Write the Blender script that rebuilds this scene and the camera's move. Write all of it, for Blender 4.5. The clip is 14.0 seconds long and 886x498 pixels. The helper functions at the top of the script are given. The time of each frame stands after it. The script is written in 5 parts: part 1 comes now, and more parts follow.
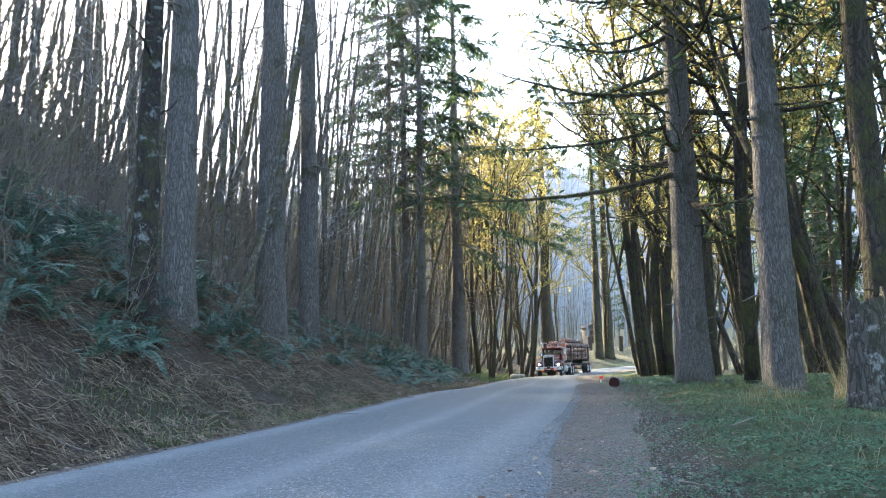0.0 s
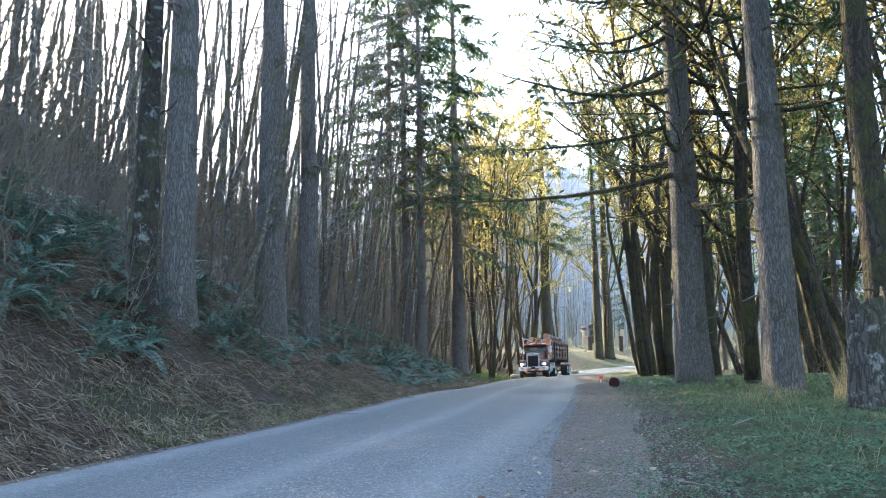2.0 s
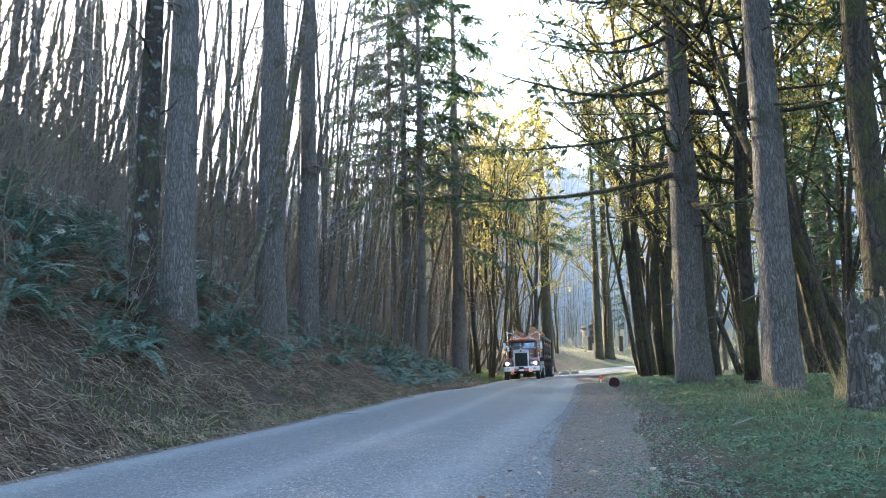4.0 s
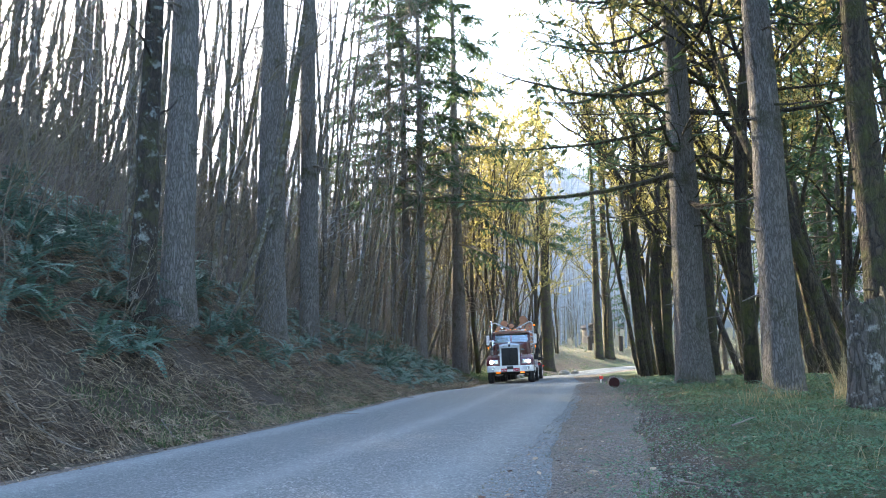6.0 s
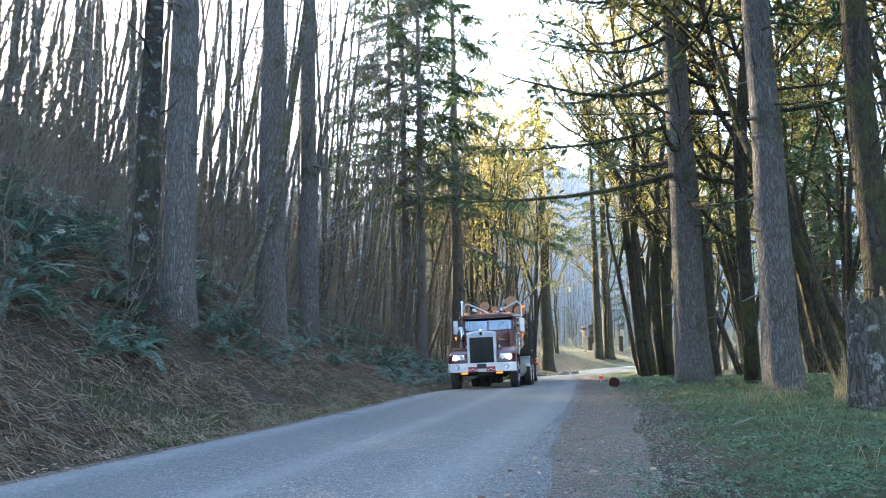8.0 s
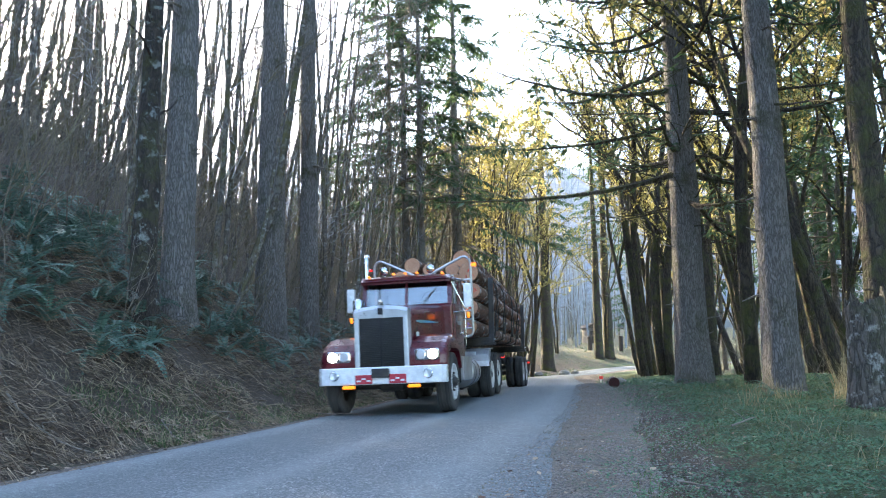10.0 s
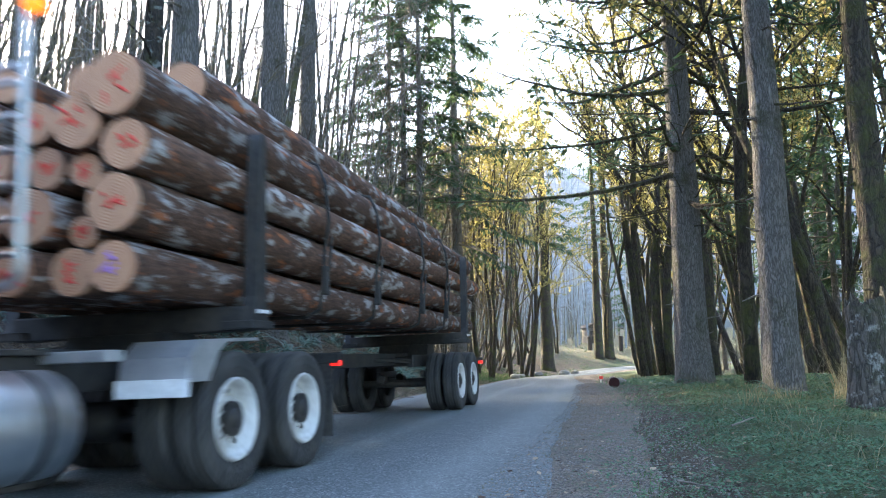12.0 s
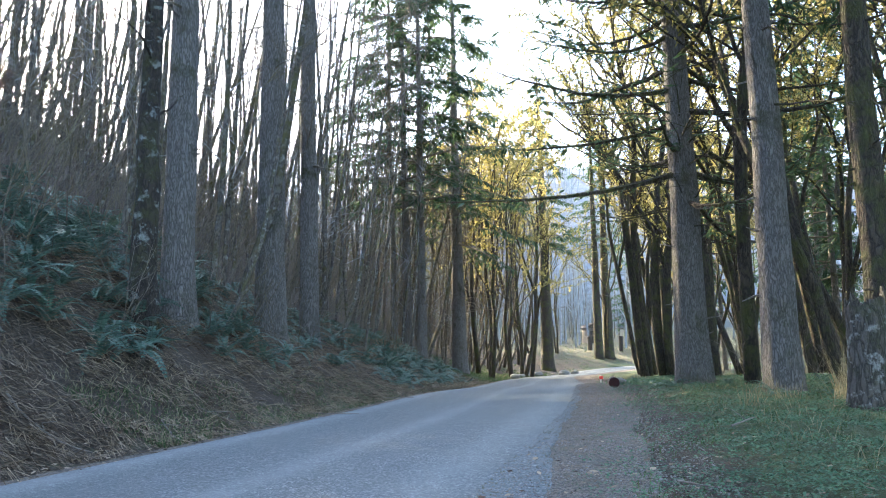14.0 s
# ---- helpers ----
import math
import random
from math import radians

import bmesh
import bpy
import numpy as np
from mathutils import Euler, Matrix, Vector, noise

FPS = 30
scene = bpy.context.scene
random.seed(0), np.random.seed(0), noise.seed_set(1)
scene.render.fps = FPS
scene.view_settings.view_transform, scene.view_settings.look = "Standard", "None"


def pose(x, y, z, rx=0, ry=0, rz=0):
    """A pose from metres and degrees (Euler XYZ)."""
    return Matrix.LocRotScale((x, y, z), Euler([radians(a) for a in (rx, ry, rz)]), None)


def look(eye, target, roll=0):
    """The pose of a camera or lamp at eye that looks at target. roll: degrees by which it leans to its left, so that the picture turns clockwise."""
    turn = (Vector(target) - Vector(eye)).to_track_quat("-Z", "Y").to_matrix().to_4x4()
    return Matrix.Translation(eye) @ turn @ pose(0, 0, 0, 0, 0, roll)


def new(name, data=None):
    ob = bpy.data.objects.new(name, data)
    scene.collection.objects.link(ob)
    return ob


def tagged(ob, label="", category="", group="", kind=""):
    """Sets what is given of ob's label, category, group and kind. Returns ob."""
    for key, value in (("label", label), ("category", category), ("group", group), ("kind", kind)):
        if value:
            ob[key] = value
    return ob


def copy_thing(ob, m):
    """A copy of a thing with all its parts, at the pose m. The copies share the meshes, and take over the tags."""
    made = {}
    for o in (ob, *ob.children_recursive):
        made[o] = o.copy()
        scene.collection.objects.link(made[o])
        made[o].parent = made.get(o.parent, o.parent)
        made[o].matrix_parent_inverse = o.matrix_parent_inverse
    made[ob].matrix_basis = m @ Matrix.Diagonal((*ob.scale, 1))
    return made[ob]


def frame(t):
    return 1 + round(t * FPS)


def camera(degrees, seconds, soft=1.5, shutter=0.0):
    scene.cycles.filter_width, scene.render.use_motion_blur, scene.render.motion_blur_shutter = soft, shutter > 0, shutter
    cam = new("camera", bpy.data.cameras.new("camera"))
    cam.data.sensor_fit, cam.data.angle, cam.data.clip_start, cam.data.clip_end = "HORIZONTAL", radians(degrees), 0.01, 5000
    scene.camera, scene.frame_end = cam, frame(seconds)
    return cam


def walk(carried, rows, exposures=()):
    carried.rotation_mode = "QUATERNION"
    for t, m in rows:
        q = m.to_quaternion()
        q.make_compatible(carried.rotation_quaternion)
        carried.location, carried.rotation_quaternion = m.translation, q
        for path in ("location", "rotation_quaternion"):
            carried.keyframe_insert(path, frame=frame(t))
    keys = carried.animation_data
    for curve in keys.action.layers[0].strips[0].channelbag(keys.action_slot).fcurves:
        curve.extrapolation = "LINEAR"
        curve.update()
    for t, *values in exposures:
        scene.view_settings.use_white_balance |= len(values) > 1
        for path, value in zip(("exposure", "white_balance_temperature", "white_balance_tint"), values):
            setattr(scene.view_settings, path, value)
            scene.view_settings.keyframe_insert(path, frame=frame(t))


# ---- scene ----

# ================= camera =================
cam = camera(58.95, 14.0, 1.0, 0.5)
EYE = Vector((0.0, 0.0, 1.04))
VIEW = Matrix.Translation(EYE) @ pose(0, 0, 0, 90 + 7.8, 0, 0) @ pose(0, 0, 0, 0, 0, -1.2)
walk(cam, [(0.0, VIEW), (14.0, VIEW)], [(0.0, 3.15, 6050, 11), (14.0, 3.15, 6050, 11)])

# ================= world and sun =================
SUN_AZ, SUN_EL = radians(-38), radians(22.5)
world = bpy.data.worlds.new("sky")
scene.world = world
world.use_nodes = True
wn = world.node_tree
sky = wn.nodes.new("ShaderNodeTexSky")
sky.sky_type = "NISHITA"
sky.sun_disc = False
sky.sun_elevation, sky.sun_rotation = SUN_EL, SUN_AZ
sky.air_density, sky.dust_density = 1.0, 2.0
back = wn.nodes["Background"]
back.inputs["Strength"].default_value = 0.15
wn.links.new(sky.outputs["Color"], back.inputs["Color"])
sun = new("sun", bpy.data.lights.new("sun", "SUN"))
sun.data.energy, sun.data.angle, sun.data.color = 5.0, radians(0.6), (1.0, 0.80, 0.50)
toward = Vector((math.sin(SUN_AZ) * math.cos(SUN_EL), math.cos(SUN_AZ) * math.cos(SUN_EL), math.sin(SUN_EL)))
sun.matrix_world = look(toward * 200, (0, 0, 0))


# ================= materials =================
def mat(name, rough=0.8, metal=0.0):
    m = bpy.data.materials.new(name)
    m.use_nodes = True
    b = m.node_tree.nodes["Principled BSDF"]
    b.inputs["Roughness"].default_value, b.inputs["Metallic"].default_value = rough, metal
    return m, m.node_tree, b


def node(nt, kind, **ins):
    n = nt.nodes.new(kind)
    for k, v in ins.items():
        n.inputs[k.replace("_", " ")].default_value = v
    return n


def coords(nt, scale=(1, 1, 1), which="Object"):
    tc = nt.nodes.new("ShaderNodeTexCoord")
    mp = nt.nodes.new("ShaderNodeMapping")
    mp.inputs["Scale"].default_value = scale
    nt.links.new(tc.outputs[which], mp.inputs["Vector"])
    return mp.outputs["Vector"]


def noise_fac(nt, vec, scale, detail=4.0, rough=0.6):
    n = node(nt, "ShaderNodeTexNoise", Scale=scale, Detail=detail, Roughness=rough)
    nt.links.new(vec, n.inputs["Vector"])
    return n.outputs["Fac"]


def ramp(nt, fac, stops):
    r = nt.nodes.new("ShaderNodeValToRGB")
    els = r.color_ramp.elements
    while len(els) < len(stops):
        els.new(0.5)
    for e, (p, c) in zip(els, stops):
        e.position, e.color = p, (*c, 1) if len(c) == 3 else c
    nt.links.new(fac, r.inputs["Fac"])
    return r.outputs["Color"]


def mix(nt, fac, a, b):
    n = nt.nodes.new("ShaderNodeMix")
    n.data_type = "RGBA"
    for sock, v in ((n.inputs[0], fac), (n.inputs[6], a), (n.inputs[7], b)):
        if isinstance(v, (int, float)):
            sock.default_value = v
        elif isinstance(v, tuple):
            sock.default_value = (*v, 1)
        else:
            nt.links.new(v, sock)
    return n.outputs[2]


def bump(nt, bsdf, fac, strength, dist):
    b = node(nt, "ShaderNodeBump", Strength=strength, Distance=dist)
    nt.links.new(fac, b.inputs["Height"])
    nt.links.new(b.outputs["Normal"], bsdf.inputs["Normal"])


def two_scale(name, dark, light, stain, rough=0.85, fine=30, coarse=1.5, stain_amt=0.5, stretch=(1, 1, 1), bmp=0.4, dist=0.02, metal=0.0, which="Object"):
    """Grain between two colours, with stains at a larger scale and a fine relief."""
    m, nt, b = mat(name, rough, metal)
    v = coords(nt, stretch, which)
    f = noise_fac(nt, v, fine, 5, 0.65)
    c = ramp(nt, f, [(0.32, dark), (0.68, light)])
    big = ramp(nt, noise_fac(nt, v, coarse, 4), [(0.45, (0, 0, 0)), (0.7, (stain_amt,) * 3)])
    nt.links.new(mix(nt, big, c, stain), b.inputs["Base Color"])
    if bmp:
        bump(nt, b, f, bmp, dist)
    return m


def bark(name, furrow, ridge, moss, moss_amt, lichen=None, scale=9.0, stretch=0.16, depth=0.05):
    """Furrowed bark: long plates, moss in patches and, on some, pale lichen."""
    m, nt, b = mat(name, 0.92)
    v = coords(nt, (1, 1, stretch))
    vo = nt.nodes.new("ShaderNodeTexVoronoi")
    vo.feature = "DISTANCE_TO_EDGE"
    vo.inputs["Scale"].default_value = scale
    warp = node(nt, "ShaderNodeTexNoise", Scale=6.0, Detail=5.0)
    nt.links.new(v, warp.inputs["Vector"])
    add = nt.nodes.new("ShaderNodeMix")
    add.data_type = "RGBA"
    add.inputs[0].default_value = 0.34
    nt.links.new(v, add.inputs[6])
    nt.links.new(warp.outputs["Color"], add.inputs[7])
    nt.links.new(add.outputs[2], vo.inputs["Vector"])
    c = ramp(nt, vo.outputs["Distance"], [(0.0, furrow), (0.22, ridge), (0.6, tuple(min(1, k * 1.08) for k in ridge))])
    even = coords(nt)
    grain = noise_fac(nt, even, 28, 5, 0.7)
    c = mix(nt, ramp(nt, grain, [(0.35, (0, 0, 0)), (0.75, (0.6,) * 3)]), c, tuple(k * 0.55 for k in ridge))
    if lichen:
        lf = ramp(nt, noise_fac(nt, even, 5.5, 5, 0.62), [(0.56, (0, 0, 0)), (0.66, (0.8,) * 3)])
        c = mix(nt, lf, c, lichen)
    mf = ramp(nt, noise_fac(nt, even, 1.6, 6, 0.7), [(0.62 - moss_amt * 0.4, (0, 0, 0)), (0.78 - moss_amt * 0.4, (0.95,) * 3)])
    mc = ramp(nt, noise_fac(nt, even, 60, 4), [(0.3, tuple(k * 0.5 for k in moss)), (0.7, moss)])
    c = mix(nt, mf, c, mc)
    nt.links.new(c, b.inputs["Base Color"])
    hgt = nt.nodes.new("ShaderNodeMath")
    hgt.operation = "MULTIPLY_ADD"
    hgt.inputs[1].default_value = 0.25
    nt.links.new(grain, hgt.inputs[0])
    nt.links.new(ramp(nt, vo.outputs["Distance"], [(0, (0, 0, 0)), (0.3, (1, 1, 1))]), hgt.inputs[2])
    bump(nt, b, hgt.outputs[0], 0.9, depth)
    return m


def leafy(name, dark, light, through_amt=0.5, rough=0.6, spec=0.3):
    """Foliage: thin blades that let light through, a little different piece by piece."""
    m, nt, b = mat(name, rough)
    g = nt.nodes.new("ShaderNodeNewGeometry")
    c = ramp(nt, g.outputs["Random Per Island"], [(0.0, dark), (1.0, light)])
    c = mix(nt, ramp(nt, noise_fac(nt, coords(nt), 1.2, 3), [(0.4, (0, 0, 0)), (0.7, (0.6,) * 3)]), c, tuple(k * 0.6 for k in dark))
    nt.links.new(c, b.inputs["Base Color"])
    b.inputs["Specular IOR Level"].default_value = spec
    tr = nt.nodes.new("ShaderNodeBsdfTranslucent")
    nt.links.new(c, tr.inputs["Color"])
    mx = nt.nodes.new("ShaderNodeMixShader")
    mx.inputs[0].default_value = through_amt
    nt.links.new(b.outputs[0], mx.inputs[1])
    nt.links.new(tr.outputs[0], mx.inputs[2])
    nt.links.new(mx.outputs[0], nt.nodes["Material Output"].inputs["Surface"])
    return m


def glow(name, color, strength):
    m, nt, b = mat(name, 0.3)
    b.inputs["Base Color"].default_value = (*color, 1)
    b.inputs["Emission Color"].default_value = (*color, 1)
    b.inputs["Emission Strength"].default_value = strength
    return m


def plain(name, color, rough=0.5, metal=0.0, coat=0.0, spec=0.5):
    m, nt, b = mat(name, rough, metal)
    b.inputs["Specular IOR Level"].default_value = spec
    v = coords(nt)
    f = noise_fac(nt, v, 7, 6, 0.7)
    nt.links.new(ramp(nt, f, [(0.3, tuple(k * 0.78 for k in color)), (0.62, color)]), b.inputs["Base Color"])
    r = ramp(nt, noise_fac(nt, v, 14, 4), [(0.3, (max(0.03, rough - 0.08),) * 3), (0.7, (min(1, rough + 0.12),) * 3)])
    nt.links.new(r, b.inputs["Roughness"])
    b.inputs["Coat Weight"].default_value = coat
    b.inputs["Coat Roughness"].default_value = 0.06
    return m


M = {}
M["fir_bark"] = bark("fir_bark", (0.085, 0.074, 0.064), (0.27, 0.25, 0.225), (0.085, 0.09, 0.035), 0.22, None, 25, 0.19, 0.04)
M["mossy_bark"] = bark("mossy_bark", (0.022, 0.018, 0.013), (0.085, 0.066, 0.048), (0.095, 0.10, 0.026), 0.40, None, 12, 0.3, 0.03)
M["lichen_bark"] = bark("lichen_bark", (0.014, 0.011, 0.009), (0.05, 0.038, 0.028), (0.06, 0.06, 0.018), 0.34, (0.26, 0.28, 0.26), 11, 0.4, 0.03)
M["stump_bark"] = bark("stump_bark", (0.03, 0.025, 0.02), (0.13, 0.115, 0.095), (0.08, 0.085, 0.03), 0.30, (0.36, 0.36, 0.33), 11, 0.3, 0.03)
M["alder_bark"] = bark("alder_bark", (0.05, 0.042, 0.035), (0.17, 0.15, 0.125), (0.12, 0.11, 0.035), 0.34, (0.33, 0.33, 0.30), 9, 0.5, 0.012)
M["twig"] = two_scale("twig", (0.075, 0.06, 0.048), (0.24, 0.20, 0.16), (0.17, 0.15, 0.06), 0.9, 12, 0.8, 0.7, bmp=0)
# lichened grey, with the slope's haze put into the colour as well
M["pale_twig"] = two_scale("pale_twig", (0.17, 0.17, 0.17), (0.40, 0.41, 0.42), (0.22, 0.21, 0.12), 0.9, 6, 0.3, 0.6, bmp=0)
# pale blue-grey: distance haze put into the colour of the far trees
M["hazed_twig"] = two_scale("hazed_twig", (0.20, 0.21, 0.22), (0.38, 0.40, 0.42), (0.22, 0.27, 0.25), 0.95, 3, 0.05, 0.6, bmp=0)
M["needle"] = leafy("needle", (0.045, 0.085, 0.05), (0.12, 0.18, 0.085), 0.45)
M["moss_leaf"] = leafy("moss_leaf", (0.22, 0.20, 0.06), (0.55, 0.48, 0.19), 0.55, 0.8, 0.1)
M["fern_leaf"] = leafy("fern_leaf", (0.05, 0.11, 0.075), (0.15, 0.24, 0.17), 0.25, 0.42, 0.6)
M["straw"] = leafy("straw", (0.06, 0.038, 0.024), (0.50, 0.39, 0.27), 0.2, 0.8, 0.1)
M["dry_grass"] = leafy("dry_grass", (0.25, 0.22, 0.12), (0.48, 0.42, 0.27), 0.35, 0.7, 0.2)
M["grass"] = leafy("grass", (0.05, 0.10, 0.035), (0.13, 0.19, 0.07), 0.35, 0.6, 0.3)
M["herb"] = leafy("herb", (0.05, 0.12, 0.065), (0.15, 0.26, 0.13), 0.3, 0.55, 0.3)


def ground_material():
    m, nt, b = mat("forest_floor", 0.95)
    v = coords(nt)
    litter = ramp(nt, noise_fac(nt, v, 22, 6, 0.72), [(0.3, (0.022, 0.016, 0.011)), (0.5, (0.07, 0.052, 0.035)), (0.72, (0.19, 0.145, 0.10))])
    green = ramp(nt, noise_fac(nt, v, 35, 5, 0.7), [(0.3, (0.03, 0.05, 0.018)), (0.7, (0.10, 0.14, 0.05))])
    at = nt.nodes.new("ShaderNodeAttribute")
    at.attribute_name = "turf"
    wob = nt.nodes.new("ShaderNodeMath")
    wob.operation = "ADD"
    nt.links.new(at.outputs["Fac"], wob.inputs[0])
    nt.links.new(noise_fac(nt, v, 1.7, 6, 0.7), wob.inputs[1])
    f = ramp(nt, wob.outputs[0], [(0.72, (0, 0, 0)), (1.02, (0.9,) * 3)])
    c = mix(nt, f, litter, green)
    # far ground fades to blue-grey: distance haze put into the colour
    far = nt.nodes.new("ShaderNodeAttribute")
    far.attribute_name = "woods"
    hazed_brush = ramp(nt, noise_fac(nt, v, 0.35, 6, 0.75), [(0.3, (0.12, 0.13, 0.135)), (0.7, (0.27, 0.285, 0.30))])
    c = mix(nt, far.outputs["Fac"], c, hazed_brush)
    nt.links.new(c, b.inputs["Base Color"])
    bump(nt, b, noise_fac(nt, v, 18, 8, 0.75), 1.0, 0.08)
    return m


def asphalt_material():
    m, nt, b = mat("worn_asphalt", 0.78)
    v = coords(nt)
    ag = nt.nodes.new("ShaderNodeTexVoronoi")
    ag.inputs["Scale"].default_value = 62
    nt.links.new(v, ag.inputs["Vector"])
    g = ag.outputs["Distance"]
    c = ramp(nt, ag.outputs["Color"], [(0.12, (0.028, 0.034, 0.036)), (0.5, (0.095, 0.109, 0.110)), (0.88, (0.32, 0.345, 0.335))])
    c = mix(nt, ramp(nt, noise_fac(nt, v, 9, 6, 0.75), [(0.38, (0.75,) * 3), (0.62, (0, 0, 0))]), c, (0.080, 0.093, 0.094))
    wear = ramp(nt, noise_fac(nt, v, 0.55, 6, 0.65), [(0.4, (0, 0, 0)), (0.65, (0.55,) * 3)])
    c = mix(nt, wear, c, (0.104, 0.120, 0.119))
    at = nt.nodes.new("ShaderNodeAttribute")
    at.attribute_name = "track"
    streak = nt.nodes.new("ShaderNodeMath")
    streak.operation = "MULTIPLY"
    nt.links.new(at.outputs["Fac"], streak.inputs[0])
    nt.links.new(noise_fac(nt, v, 2.2, 5, 0.7), streak.inputs[1])
    c = mix(nt, streak.outputs[0], c, (0.255, 0.28, 0.27))
    nt.links.new(c, b.inputs["Base Color"])
    bump(nt, b, g, 0.55, 0.008)
    return m


def gravel_material():
    m, nt, b = mat("dirt_shoulder", 0.95)
    v = coords(nt)
    vo = nt.nodes.new("ShaderNodeTexVoronoi")
    vo.inputs["Scale"].default_value = 55
    nt.links.new(v, vo.inputs["Vector"])
    c = ramp(nt, vo.outputs["Color"], [(0.2, (0.050, 0.041, 0.034)), (0.8, (0.235, 0.195, 0.155))])
    c = mix(nt, ramp(nt, noise_fac(nt, v, 2.3, 6, 0.7), [(0.42, (0, 0, 0)), (0.7, (0.75,) * 3)]), c, (0.14, 0.10, 0.066))
    c = mix(nt, ramp(nt, noise_fac(nt, v, 3.1, 6, 0.8), [(0.50, (0, 0, 0)), (0.68, (0.5,) * 3)]), c, (0.115, 0.120, 0.118))
    nt.links.new(c, b.inputs["Base Color"])
    bump(nt, b, vo.outputs["Distance"], 0.8, 0.02)
    return m


M["ground"] = ground_material()
M["asphalt"] = asphalt_material()
M["gravel"] = gravel_material()
M["maroon"] = plain("maroon_paint", (0.085, 0.005, 0.012), 0.30, 0.0, 0.55, 0.35)
# half metallic and pale blue-grey: reflected sky put into the base colour
M["shell"] = plain("polished_aluminium", (0.62, 0.65, 0.68), 0.34, 0.45)
M["lens"] = plain("clear_lens", (0.62, 0.66, 0.70), 0.08, 0.3, 0.6)
M["chrome"] = plain("chrome", (0.72, 0.73, 0.75), 0.16, 1.0)
M["alloy"] = plain("dull_alloy", (0.55, 0.56, 0.57), 0.38, 1.0)
M["bumper"] = plain("white_bumper", (0.80, 0.81, 0.82), 0.22, 0.0, 0.5)
M["rim"] = two_scale("painted_rim", (0.50, 0.49, 0.47), (0.72, 0.72, 0.70), (0.25, 0.21, 0.17), 0.5, 10, 4, 0.7, bmp=0.1)
M["rubber"] = two_scale("tyre_rubber", (0.018, 0.018, 0.018), (0.05, 0.049, 0.048), (0.10, 0.095, 0.085), 0.85, 30, 3, 0.6, bmp=0.3, dist=0.004)
M["black_steel"] = two_scale("black_steel", (0.012, 0.012, 0.013), (0.035, 0.034, 0.034), (0.08, 0.065, 0.05), 0.6, 16, 3, 0.5, bmp=0.15, dist=0.004)
M["grille"] = plain("dark_grille", (0.016, 0.018, 0.022), 0.45, 0.3)
M["galvanised"] = two_scale("galvanised", (0.34, 0.35, 0.36), (0.52, 0.53, 0.54), (0.24, 0.23, 0.22), 0.45, 8, 2, 0.6, bmp=0.1, metal=0.6)
M["white_paint"] = plain("white_paint", (0.75, 0.76, 0.76), 0.4)
M["blue_trim"] = plain("pale_blue_trim", (0.16, 0.42, 0.52), 0.35)
M["grey_trim"] = plain("pale_grey_lettering", (0.30, 0.36, 0.40), 0.4)
M["red_plate"] = plain("red_plate", (0.45, 0.03, 0.05), 0.4)
M["lamp"] = glow("lit_headlamp", (1.0, 0.86, 0.66), 6.0)
M["amber"] = glow("amber_lens", (1.0, 0.24, 0.008), 0.24)
M["red_lens"] = glow("red_lens", (0.9, 0.02, 0.012), 0.16)
M["seat"] = plain("dark_cloth", (0.03, 0.03, 0.035), 0.9)
M["red_mark"] = plain("red_spray_paint", (0.75, 0.07, 0.05), 0.7)
M["purple_mark"] = plain("violet_spray_paint", (0.42, 0.22, 0.55), 0.7)


def glass_material():
    m, nt, b = mat("cab_glass", 0.04)
    b.inputs["Base Color"].default_value = (0.75, 0.82, 0.82, 1)
    b.inputs["Transmission Weight"].default_value = 1.0
    b.inputs["IOR"].default_value = 2.1
    return m


def log_bark_material():
    m, nt, b = mat("log_bark", 0.92)
    oi = nt.nodes.new("ShaderNodeObjectInfo")
    far_apart = nt.nodes.new("ShaderNodeVectorMath")
    far_apart.operation = "SCALE"
    far_apart.inputs[0].default_value = (37.0, 53.0, 71.0)
    nt.links.new(oi.outputs["Random"], far_apart.inputs["Scale"])

    def own(scale):
        """Coordinates along the log, another stretch of the pattern for each one."""
        add = nt.nodes.new("ShaderNodeVectorMath")
        nt.links.new(coords(nt, scale), add.inputs[0])
        nt.links.new(far_apart.outputs[0], add.inputs[1])
        return add.outputs[0]

    v = own((1, 0.35, 1))
    f = noise_fac(nt, v, 26, 6, 0.72)
    c = ramp(nt, f, [(0.3, (0.025, 0.014, 0.009)), (0.5, (0.11, 0.056, 0.034)), (0.72, (0.23, 0.125, 0.075))])
    rub = ramp(nt, noise_fac(nt, v, 5.5, 6, 0.7), [(0.53, (0, 0, 0)), (0.60, (0.9,) * 3)])
    c = mix(nt, rub, c, (0.47, 0.44, 0.42))
    raw = ramp(nt, noise_fac(nt, own((1, 0.5, 1.3)), 4.1, 6, 0.65), [(0.58, (0, 0, 0)), (0.63, (0.9,) * 3)])
    c = mix(nt, raw, c, (0.40, 0.13, 0.045))
    hs = nt.nodes.new("ShaderNodeHueSaturation")
    tone = nt.nodes.new("ShaderNodeMapRange")
    tone.inputs["To Min"].default_value, tone.inputs["To Max"].default_value = 0.85, 1.5
    nt.links.new(oi.outputs["Random"], tone.inputs["Value"])
    nt.links.new(tone.outputs[0], hs.inputs["Value"])
    nt.links.new(c, hs.inputs["Color"])
    nt.links.new(hs.outputs[0], b.inputs["Base Color"])
    bump(nt, b, f, 0.9, 0.03)
    return m


